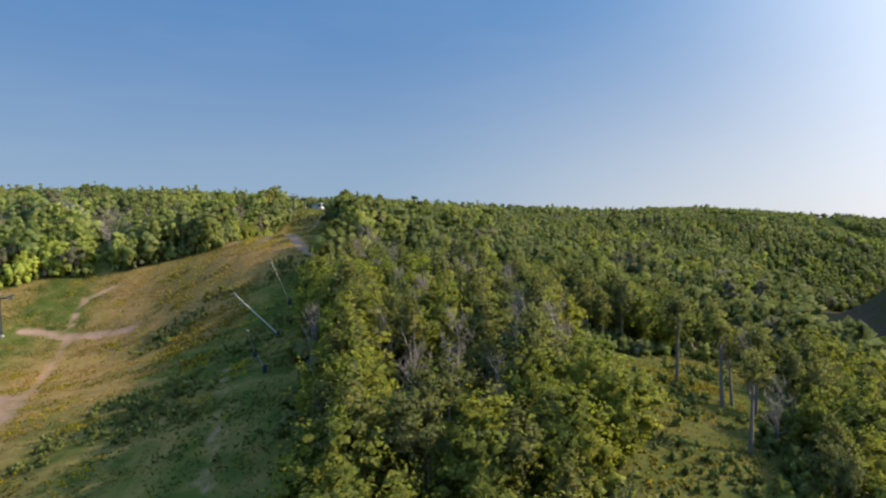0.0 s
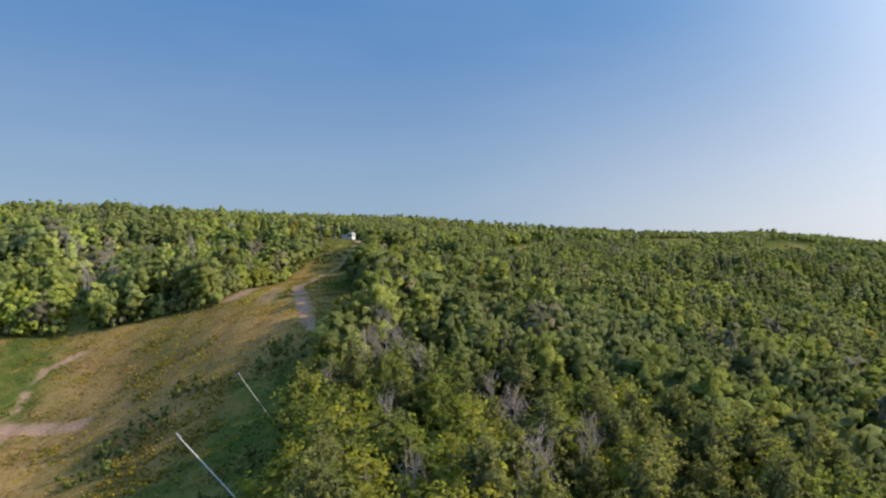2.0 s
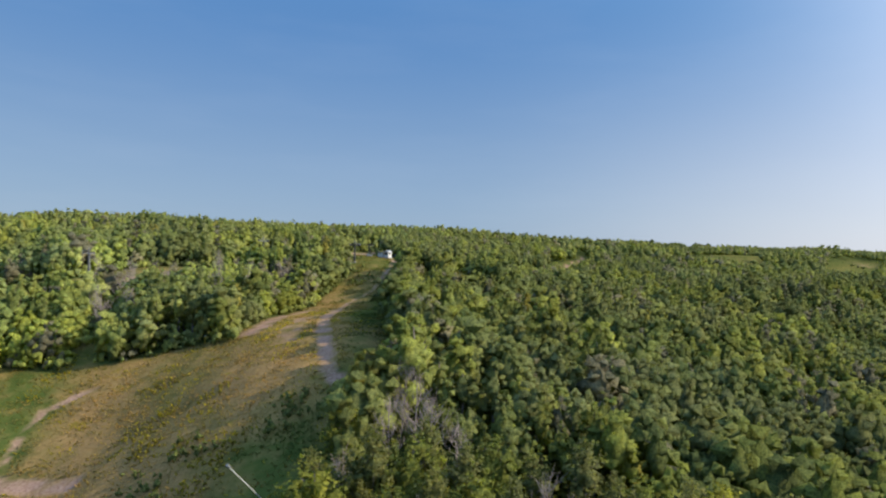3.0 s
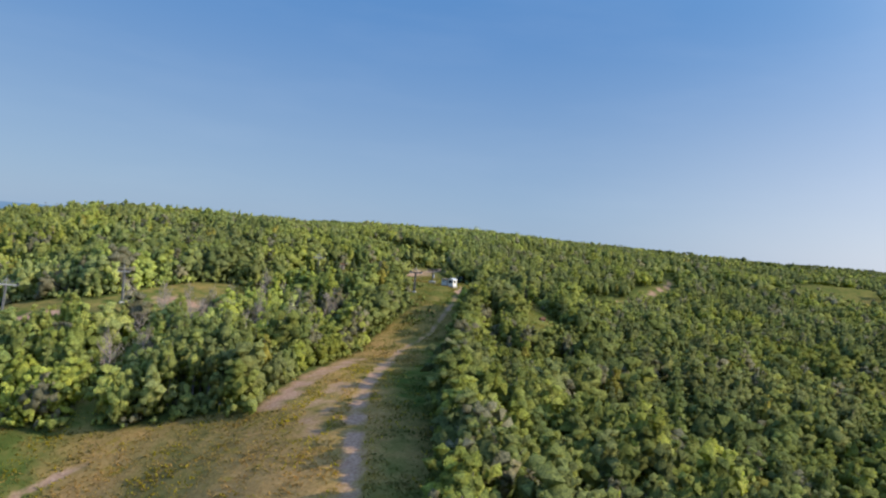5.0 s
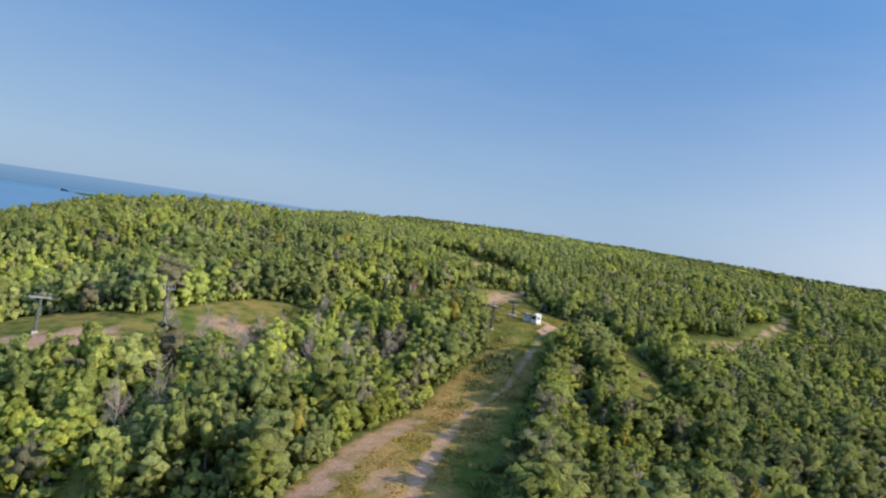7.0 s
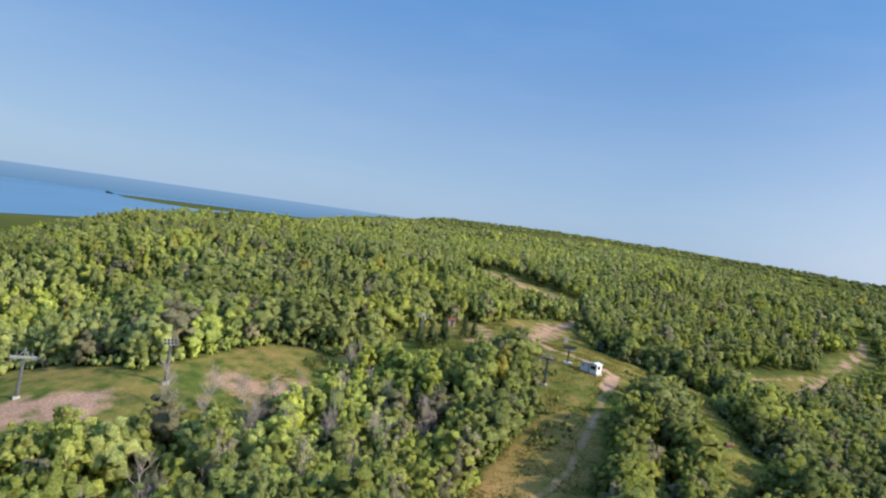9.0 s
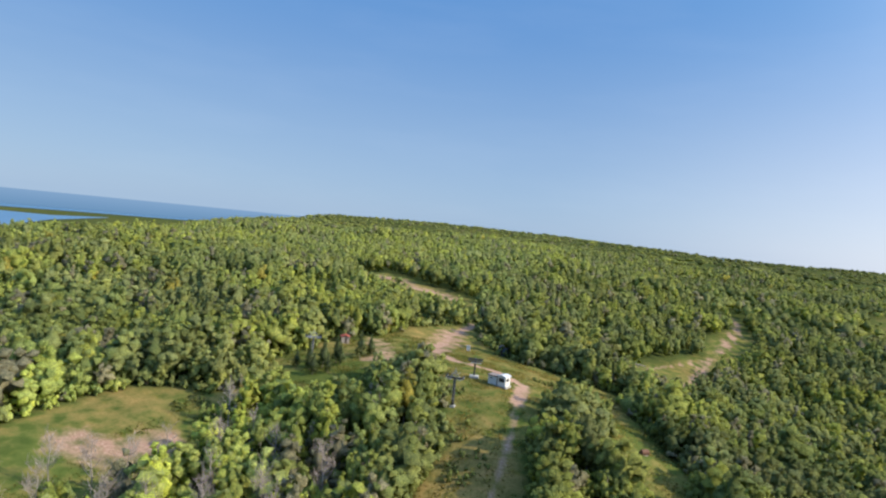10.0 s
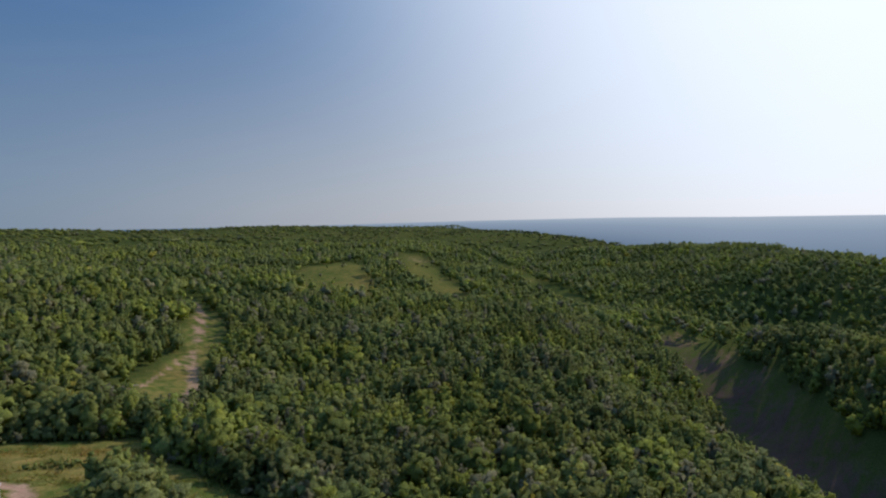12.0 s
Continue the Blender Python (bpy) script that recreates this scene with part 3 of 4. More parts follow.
def scatter(x0, x1, y0, y1, d, seed, jitter=0.42):
    r = np.random.RandomState(seed)
    X, Y = np.meshgrid(np.arange(x0, x1, d), np.arange(y0, y1, d))
    X[::2] += d / 2
    x = X.ravel() + r.uniform(-jitter, jitter, X.size) * d
    y = Y.ravel() + r.uniform(-jitter, jitter, X.size) * d
    return x, y


def tint_of(x, y, seed):
    """Leaf colour of each tree: darker, greyer and yellower stands, brighter towards the west."""
    r = np.random.RandomState(seed)
    dark, grey, bright, gold = (np.array(c) for c in ((0.091, 0.109, 0.040), (0.125, 0.131, 0.062), (0.153, 0.163, 0.038), (0.18, 0.16, 0.04)))
    a = np.clip(0.5 + 0.6 * wobble(x, y, 70, 21) + 0.3 * wobble(x, y, 18, 23) + r.normal(0, 0.3, len(x)), 0, 1)[:, None]
    b = np.clip(0.35 + 0.7 * wobble(x, y, 45, 22) + r.normal(0, 0.3, len(x)), 0, 1)[:, None]
    c = dark * (1 - a) + bright * a
    c = c * (1 - 0.7 * b) + grey * 0.7 * b
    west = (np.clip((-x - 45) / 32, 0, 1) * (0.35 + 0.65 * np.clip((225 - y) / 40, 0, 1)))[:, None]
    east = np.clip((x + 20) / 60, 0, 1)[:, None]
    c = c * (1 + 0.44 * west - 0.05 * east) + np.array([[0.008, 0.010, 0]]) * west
    c = c * (1 + 0.14 * wobble(x, y, 60, 29) + 0.10 * wobble(x, y, 24, 30))[:, None].clip(0.55, 1.5)
    g = (r.uniform(0, 1, len(x)) < 0.006)[:, None]
    c = np.where(g, gold, c)
    sick = (r.uniform(0, 1, len(x)) < 0.05 + 0.1 * (wobble(x, y, 30, 24) > 0.5))[:, None]
    c = np.where(sick, np.array([[0.128, 0.120, 0.080]]), c)
    return c * 2.3 * r.uniform(0.82, 1.16, len(x))[:, None]


def seen(x, y):
    """The part of the hill that the flight looks over."""
    return (y > 20) & (np.abs(x + 20) < 60 + 0.95 * (y + 40))


def near_zone(x, y):
    """Where the flight passes lowest: these trees stand one by one."""
    return np.hypot(x - 4, y - 40) < 58


# dead trees: x, y, size
DEAD_AT = [(-2.4, 47.3, 1.05), (1.1, 51.5, 1.1), (-2.6, 61.0, 1.15), (-14.8, 106.4, 1.1), (-78.8, 143.5, 1.15), (0.4, 89.8, 1.1), (2.4, 87, 1.05),
           (-64.7, 192.7, 1.1), (-91.6, 179.5, 0.9), (-81.5, 152, 1.15), (-76, 147, 1.0), (-76.4, 159, 1.1), (-90, 184, 0.8), (-87, 188, 0.9),
           (-83, 194, 0.9), (-80, 199, 0.85), (-88, 204, 0.9), (-78, 186, 1.0), (-74, 195, 1.0), (-97, 178, 0.8), (-70, 186, 1.0),
           (-16, 108, 1.0), (-13, 58, 1.0), (10, 56, 1.1), (36, 72, 1.0), (30, 55, 0.9), (-8, 98, 1.0), (-101, 172, 0.9), (-11, 66, 1.1),
           (4, 47, 0.95), (6.5, 58, 1.1), (-5, 68, 1.1), (3, 72, 1.15), (-6, 54, 1.05), (8, 80, 1.1), (-9, 82, 1.1),
           (-84, 172, 0.9), (-80, 176, 1.0), (-86, 176, 0.8), (-92, 172, 0.9), (-75, 180, 1.0), (-69, 178, 0.9), (-95, 168, 0.8), (-72, 170, 1.0), (-67, 184, 0.9), (-13, 104, 1.2), (-11, 101, 1.1), (-15, 101, 1.0), (-17, 92, 1.0)]


def woods():
    r = np.random.RandomState(8)
    # middle distance
    x, y = scatter(-155, 105, 60, 275, 3.1, 31)
    o = openness(x, y)
    keep = (o < -0.6) & seen(x, y) & ~near_zone(x, y)
    for a, b, _ in DEAD_AT:
        keep &= np.hypot(x - a + 0.8 * (a < -50), y - b + 2.2) > 2.9
    x, y, o = x[keep], y[keep], o[keep]
    h = (6.9 + 0.9 * (x < -50) + 1.2 * wobble(x, y, 38, 41) + 0.9 * wobble(x, y, 13, 44) + r.normal(0, 1.1, len(x)) + 1.6 * (r.uniform(0, 1, len(x)) < 0.2)).clip(3.2, 11.5)
    # a close, tall edge along the east side of the run
    ex, ey = scatter(-45, -5, 104, 212, 2.3, 45)
    eo = openness(ex, ey)
    keep = (eo < -0.8) & (eo > -4) & (ex > -40 + 0.17 * (206 - ey) * (ey > 120)) & ~near_zone(ex, ey)
    ex, ey, eo = ex[keep], ey[keep], eo[keep]
    x, y, o = np.concatenate([x, ex]), np.concatenate([y, ey]), np.concatenate([o, eo])
    h = np.concatenate([h, r.uniform(7.2, 9.2, len(ex)) * np.where(ey > 168, 0.8, 1.0)])
    h *= np.where((x > -30) & (x < -6) & (y > 178) & (y < 216) & (o < -5), 0.62, 1.0)
    h *= np.where((x > -46) & (x < -8) & (y < 215) & (o > -8), 1.08, np.clip(0.7 - o * 0.1, 0.62, 1.0))
    asp = (r.uniform(0, 1, len(x)) < np.clip(0.5 + 0.5 * wobble(x, y, 60, 51), 0.12, 0.88)) & (o < -3.5)
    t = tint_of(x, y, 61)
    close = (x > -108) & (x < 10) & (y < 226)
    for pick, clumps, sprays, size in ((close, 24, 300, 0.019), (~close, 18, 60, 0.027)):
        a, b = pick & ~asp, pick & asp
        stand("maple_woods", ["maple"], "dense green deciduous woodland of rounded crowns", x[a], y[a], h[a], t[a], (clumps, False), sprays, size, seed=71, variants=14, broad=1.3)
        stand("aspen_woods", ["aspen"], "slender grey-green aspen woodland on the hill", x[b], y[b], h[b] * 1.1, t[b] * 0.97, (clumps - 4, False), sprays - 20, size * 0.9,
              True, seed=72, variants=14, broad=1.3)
    # low growth that closes the ground between the trunks
    u, v = scatter(-170, 110, 62, 270, 3.6, 39)
    keep = (openness(u, v) < -1.5) & seen(u, v) & ~near_zone(u, v)
    u, v = u[keep], v[keep]
    stand("woodland_saplings", ["bush"], "leafy saplings filling the woods below the crowns", u, v, r.uniform(3.6, 5.4, len(u)), tint_of(u, v, 66), (4, False), 8, 0.14, seed=78)
    # far
    x, y = scatter(-330, 270, 100, 430, 4.0, 32)
    o = openness(x, y)
    done = (x > -155) & (x < 105) & (y < 275)
    keep = (o < -1) & (seen(x, y) | (x > 0)) & ~done & (np.hypot(x + 30, y - 110) < 320)
    x, y = x[keep], y[keep]
    h = (6.8 + 0.9 * wobble(x, y, 45, 42) + 0.5 * wobble(x, y, 15, 43) + r.normal(0, 0.7, len(x)) + 1.2 * (r.uniform(0, 1, len(x)) < 0.15)).clip(4.4, 9.5)
    stand("hill_woods", ["maple", "aspen", "maple", "aspen", "maple", "aspen", "maple", "aspen", "maple", "aspen", "maple", "spruce"], "mixed deciduous woodland with a few spruces on the hill", x, y, h, tint_of(x, y, 62),
          (10, False), 22, 0.040, seed=73, variants=24, broad=1.3)
    x, y = scatter(-520, 860, 100, 800, 6.2, 36)
    o = openness(x, y)
    keep = (o < -1) & (seen(x, y) | (x > 0)) & (np.hypot(x + 30, y - 110) >= 320) & (x < 330 + 0.7 * y)
    x, y = x[keep], y[keep]
    h = (7.4 + 1.2 * wobble(x, y, 45, 42) + 1.2 * wobble(x, y, 120, 43) + r.normal(0, 0.9, len(x))).clip(4.2, 11)
    stand("far_woods", ["maple", "maple", "aspen", "maple", "spruce"], "distant mixed woodland covering the plateau", x, y, h, tint_of(x, y, 67), (3, False), 5, 0.07,
          seed=79, variants=15, broad=1.75)
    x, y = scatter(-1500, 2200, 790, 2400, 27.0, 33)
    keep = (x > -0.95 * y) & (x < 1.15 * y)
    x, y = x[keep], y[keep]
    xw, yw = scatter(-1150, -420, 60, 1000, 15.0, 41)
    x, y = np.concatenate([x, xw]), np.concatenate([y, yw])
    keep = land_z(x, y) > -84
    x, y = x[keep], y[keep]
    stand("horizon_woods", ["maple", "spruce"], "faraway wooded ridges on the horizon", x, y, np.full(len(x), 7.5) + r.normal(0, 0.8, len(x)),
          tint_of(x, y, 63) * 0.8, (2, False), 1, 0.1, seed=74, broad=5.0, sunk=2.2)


woods()


# ---- building helpers ----
def part(name, bm, mat, parent=None, label=""):
    me = bpy.data.meshes.new(name)
    bmesh.ops.recalc_face_normals(bm, faces=bm.faces)
    bm.to_mesh(me)
    bm.free()
    me.materials.append(mat)
    ob = new(name, me)
    ob.parent = parent
    return tagged(ob, label)


def thing(name, label, category, m, group=""):
    ob = new(name)
    ob.matrix_world = m
    return tagged(ob, label, category, group)


def box(bm, size, at=(0, 0, 0), turn=(0, 0, 0), bevel=0.015):
    g = bmesh.ops.create_cube(bm, size=1.0)
    bmesh.ops.scale(bm, vec=size, verts=g["verts"])
    if bevel:
        e = {e for v in g["verts"] for e in v.link_edges}
        r = bmesh.ops.bevel(bm, geom=list(e), offset=bevel, segments=1, affect='EDGES')
        vs = list({v for f in r["faces"] for v in f.verts} | {v for v in g["verts"] if v.is_valid})
    else:
        vs = g["verts"]
    bmesh.ops.transform(bm, matrix=pose(*at, *turn), verts=vs)
    return bm


def tube(bm, a, b, r1, r2=None, sides=10):
    a, b = Vector(a), Vector(b)
    d = b - a
    m = Matrix.Translation((a + b) / 2) @ d.to_track_quat('Z', 'Y').to_matrix().to_4x4()
    bmesh.ops.create_cone(bm, cap_ends=True, segments=sides, radius1=r1, radius2=r1 if r2 is None else r2, depth=d.length, matrix=m)
    return bm


def ring(bm, r, thick, high, at=(0, 0, 0), n=28):
    """A flat-sided hoop lying level."""
    loops = []
    for k in range(n):
        a = 6.2832 * k / n
        c, s = math.cos(a), math.sin(a)
        loops.append([bm.verts.new((at[0] + c * q, at[1] + s * q, at[2] + h)) for q, h in
                      ((r - thick, -high / 2), (r, -high / 2), (r, high / 2), (r - thick, high / 2))])
    for k in range(n):
        p, q = loops[k], loops[(k + 1) % n]
        for j in range(4):
            bm.faces.new((p[j], q[j], q[(j + 1) % 4], p[(j + 1) % 4]))
    return bm


def slab(bm, outline, z0, z1):
    lo = [bm.verts.new((x, y, z0)) for x, y in outline]
    hi = [bm.verts.new((x, y, z1)) for x, y in outline]
    bm.faces.new(lo[::-1])
    bm.faces.new(hi)
    for k in range(len(lo)):
        j = (k + 1) % len(lo)
        bm.faces.new((lo[k], lo[j], hi[j], hi[k]))
    return bm


PALE = plain("pale_painted_pipe", (0.72, 0.71, 0.67), 0.45, 0, 2.0, 0.2)
GALV = plain("weathered_galvanised_steel", (0.30, 0.305, 0.30), 0.55, 0.3, 1.2)
TOWER_STEEL = plain("grey_tower_steel", (0.10, 0.105, 0.11), 0.6, 0.2, 1.2)
DARK_STEEL = plain("dark_painted_steel", (0.045, 0.047, 0.05), 0.55, 0.3, 1.5)
CONCRETE = plain("pale_concrete", (0.40, 0.385, 0.355), 0.9, 0, 2.0, relief=0.02)
WHITE_SIDING = plain("white_painted_siding", (0.64, 0.63, 0.60), 0.6, 0, 0.8, 0.18)
WHITE_ROOF = plain("white_metal_roof", (0.64, 0.65, 0.66), 0.5, 0.1, 0.7, 0.15)
BROWN_ROOF = plain("faded_brown_roofing", (0.23, 0.185, 0.16), 0.85, 0, 1.0)
TRIM = plain("brown_wood_trim", (0.09, 0.065, 0.05), 0.75, 0, 2.0)
RUST = plain("rusty_iron", (0.20, 0.10, 0.06), 0.85, 0.2, 2.5)
RED_ROOF = plain("red_roof_sheet", (0.42, 0.10, 0.06), 0.6, 0, 0.8)
NAVY = plain("navy_blue_pad", (0.016, 0.022, 0.055), 0.8, 0, 2.0)
YELLOW = plain("yellow_paint", (0.55, 0.38, 0.02), 0.6, 0, 3.0)
WOOD = plain("weathered_grey_wood", (0.34, 0.29, 0.24), 0.9, 0, 1.2)
BLUE_SHED = plain("faded_blue_paint", (0.10, 0.15, 0.22), 0.8, 0, 1.0)
RUBBER = plain("black_rubber", (0.02, 0.02, 0.022), 0.7, 0, 3.0)
GLASS = bpy.data.materials.new("window_glass")
GLASS.use_nodes = True
GLASS.node_tree.nodes["Principled BSDF"].inputs["Base Color"].default_value = (0.02, 0.025, 0.03, 1)
GLASS.node_tree.nodes["Principled BSDF"].inputs["Roughness"].default_value = 0.06


# ---- ski lift ----
def lift_tower(x, y, high, yaw, lean, wide, label, steel):
    """Tubular tower: post, crossarm with walkways, lifting frame and sheave trains."""
    t = thing("lift_tower", label, "lift tower", pose(x, y, height(x, y), 0, lean, yaw), "ski lift towers")
    part("footing", box(bmesh.new(), (1.0, 1.0, 0.55), (0, 0, 0.02), bevel=0.06), CONCRETE, t, "pale concrete footing")
    part("flange", tube(bmesh.new(), (0, 0, 0.38), (0, 0, 0.46), 0.42, sides=16), GALV, t)
    part("post", tube(bmesh.new(), (0, 0, 0.4), (0, 0, high), 0.30, 0.21, 16), steel, t)
    part("crossarm", box(bmesh.new(), (wide, 0.26, 0.3), (0, 0, high + 0.12), bevel=0.02), DARK_STEEL if steel == DARK_STEEL else GALV, t)
    lb = bmesh.new()
    for s in (-0.16, 0.16):
        tube(lb, (s, -0.42, 0.9), (s, -0.34, high), 0.02, sides=6)
    for k in range(int((high - 1) / 0.3)):
        z = 1.0 + 0.3 * k
        tube(lb, (-0.16, -0.42 + 0.08 * z / high, z), (0.16, -0.42 + 0.08 * z / high, z), 0.014, sides=5)
    part("ladder", lb, GALV, t)
    fr = bmesh.new()
    for s in (-0.75, 0.75):
        tube(fr, (s, 0, high + 0.2), (0, 0, high + 1.5), 0.045, sides=6)
    tube(fr, (-0.35, 0, high + 0.85), (0.35, 0, high + 0.85), 0.04, sides=6)
    tube(fr, (0, 0, high + 0.2), (0, 0, high + 1.9), 0.05, sides=6)
    part("lifting_frame", fr, GALV, t)
    for s in (-1, 1):
        xs = s * (wide / 2 - 0.15)
        w = bmesh.new()
        for q in (-0.34, 0.34):
            box(w, (0.05, 2.6, 0.06), (xs - s * 0.62 + q, 0, high + 0.02), bevel=0)
        for k in range(9):
            box(w, (0.68, 0.05, 0.03), (xs - s * 0.62, -1.25 + 0.31 * k, high + 0.05), bevel=0)
        tube(w, (xs - s * 0.95, -1.3, high + 0.95), (xs - s * 0.95, 1.3, high + 0.95), 0.022, sides=6)
        for k in (-1.25, 0, 1.25):
            tube(w, (xs - s * 0.95, k, high + 0.02), (xs - s * 0.95, k, high + 0.95), 0.02, sides=6)
        part("walkway", w, GALV, t, "galvanised service walkway with a rail")
        b = part("sheave_train", box(bmesh.new(), (0.09, 2.1, 0.16), (xs, 0, high + 0.22), bevel=0.02), GALV, t)
        for k in range(4):
            sh = tube(bmesh.new(), (xs - 0.05, -0.84 + 0.56 * k, high + 0.42), (xs + 0.05, -0.84 + 0.56 * k, high + 0.42), 0.2, sides=14)
            part("sheave", sh, RUBBER, b)
    return t


lift_tower(-123.7, 162.5, 6.6, 60, 4, 4.4, "grey tubular ski lift tower standing beside a bare soil track", TOWER_STEEL)
lift_tower(-108.3, 178.0, 6.9, 140, 2, 3.0, "grey tubular ski lift tower on a grassy clearing", TOWER_STEEL)
lift_tower(-88.4, 233.2, 5.3, 35, 1, 3.4, "grey ski lift tower among young spruces", TOWER_STEEL)
lift_tower(-53.8, 221.4, 5.2, 0, 0, 3.3, "dark steel ski lift tower just below the hilltop", DARK_STEEL)
lift_tower(-64.0, 164.8, 6.4, 20, 0, 4.2, "dark ski lift tower rising out of the woods", DARK_STEEL)
lift_tower(-79.5, 108.5, 6.8, 12, 0, 4.2, "dark ski lift tower at the edge of the meadow", DARK_STEEL)


def return_station(x, y, yaw):
    t = thing("lift_return_station", "dark steel lift return wheel on a leaning post with concrete base", "lift station", pose(x, y, height(x, y), 0, 0, yaw))
    part("base", box(bmesh.new(), (1.9, 1.5, 0.6), (0, 0.1, 0.15), bevel=0.07), CONCRETE, t, "pale concrete base")
    part("post", tube(bmesh.new(), (0, 0.1, 0.4), (0, -0.05, 3.5), 0.2, 0.17, 14), DARK_STEEL, t)
    part("brace", tube(bmesh.new(), (0.05, 0.75, 0.4), (0, 0.0, 2.4), 0.09, sides=8), GALV, t)
    w = part("wheel", ring(bmesh.new(), 1.5, 0.16, 0.16, (0, 0, 3.55)), DARK_STEEL, t, "horizontal bull wheel")
    for k in range(8):
        a = math.pi * k / 4 + 0.2
        s = tube(bmesh.new(), (0.2 * math.cos(a), 0.2 * math.sin(a), 3.55), (1.38 * math.cos(a), 1.38 * math.sin(a), 3.55), 0.05, sides=6)
        part("spoke", s, DARK_STEEL, w)
    part("hub", tube(bmesh.new(), (0, 0, 3.35), (0, 0, 3.85), 0.26, 0.22, 14), DARK_STEEL, w)
    part("frame", box(box(bmesh.new(), (3.2, 0.16, 0.2), (0, 0, 3.92)), (0.16, 2.0, 0.2), (0, 0, 3.92)), DARK_STEEL, t)
    part("walkway", box(bmesh.new(), (2.2, 0.6, 0.06), (0.2, -0.8, 3.2)), GALV, t)
    return t


return_station(-53.6, 237.9, 10)


def lift_hut(x, y, yaw):
    """Two joined cabins: a lower shed and the operator's cabin with its window."""
    t = thing("lift_hut", "white lift operator hut with a lower shed on a grassy hilltop", "hut", pose(x, y, height(x, y), 0, 0, yaw) @ Matrix.Scale(0.79, 4))
    part("plinth", box(bmesh.new(), (5.6, 2.7, 0.5), (-0.1, 0, 0.0), bevel=0.04), CONCRETE, t)
    shed = part("shed_walls", box(bmesh.new(), (2.7, 2.4, 2.15), (-1.45, 0, 1.3), bevel=0.03), WHITE_SIDING, t, "white sided shed")
    rf = bmesh.new()
    slab(rf, [(-2.95, -1.4), (-0.1, -1.4), (-0.1, 1.4), (-2.95, 1.4)], 2.38, 2.5)
    part("shed_roof", rf, BROWN_ROOF, t, "flat faded brown roof")
    part("fascia", box(bmesh.new(), (2.85, 0.06, 0.2), (-1.52, -1.43, 2.38)), TRIM, shed)
    part("sign", box(bmesh.new(), (0.5, 0.04, 0.35), (-1.9, -1.23, 1.7)), NAVY, shed, "small dark blue board")
    part("corner_post", box(bmesh.new(), (0.16, 0.16, 2.5), (-0.08, -1.27, 1.3)), TRIM, t, "dark brown corner post")
    cab = bmesh.new()
    # walls of the cabin round its openings
    box(cab, (2.3, 0.1, 1.0), (1.2, -1.2, 0.75), bevel=0.01)
    box(cab, (2.3, 0.1, 0.4), (1.2, -1.2, 2.45), bevel=0.01)
    for px in (0.25, 2.15):
        box(cab, (0.4, 0.1, 1.0), (px, -1.2, 1.75), bevel=0.01)
    box(cab, (2.3, 0.1, 2.4), (1.2, 1.2, 1.45), bevel=0.01)
    for px in (0.1, 2.3):
        box(cab, (0.1, 2.3, 2.4), (px, 0, 1.45), bevel=0.01)
    c = part("cabin_walls", cab, WHITE_SIDING, t, "white sided cabin")
    part("window_frame", box(box(box(box(bmesh.new(), (1.5, 0.06, 0.08), (1.2, -1.26, 1.28)), (1.5, 0.06, 0.08), (1.2, -1.26, 2.22)),
                                 (0.08, 0.06, 1.0), (0.47, -1.26, 1.75)), (0.08, 0.06, 1.0), (1.93, -1.26, 1.75)), TRIM, c)
    part("window_pane", box(bmesh.new(), (1.44, 0.02, 0.92), (1.2, -1.2, 1.75), bevel=0), GLASS, c, "dark window glass")
    part("mullion", box(bmesh.new(), (0.07, 0.05, 0.94), (1.0, -1.26, 1.75)), TRIM, c)
    part("side_window", box(bmesh.new(), (0.03, 1.2, 0.8), (2.36, -0.2, 1.8), bevel=0), GLASS, c, "dark side window")
    part("door", box(bmesh.new(), (0.8, 0.05, 1.95), (1.5, 1.27, 1.28)), WHITE_SIDING, c)
    roof = bmesh.new()
    for s in (-1, 1):
        box(roof, (1.42, 2.9, 0.08), (1.2 + s * 0.66, 0, 2.86), (0, s * 16, 0), bevel=0.01)
    part("roof", roof, WHITE_ROOF, t, "white low gabled metal roof")
    for s in (-1.2, 1.2):
        gb = bmesh.new()
        a = [gb.verts.new((0.02, s, 2.6)), gb.verts.new((2.38, s, 2.6)), gb.verts.new((1.2, s, 2.98))]
        b = [gb.verts.new((v.co.x, s * 0.96, v.co.z)) for v in a]
        gb.faces.new(a), gb.faces.new(b)
        for k in range(3):
            gb.faces.new((a[k], a[(k + 1) % 3], b[(k + 1) % 3], b[k]))
        part("gable", gb, WHITE_SIDING, t)
    part("step", box(bmesh.new(), (1.0, 0.5, 0.2), (1.5, 1.6, 0.15)), WOOD, t)
    part("chimney", tube(bmesh.new(), (0.5, 0.5, 2.7), (0.5, 0.5, 3.35), 0.07, sides=8), GALV, t)
    return t


lift_hut(-48.0, 236.8, -20)


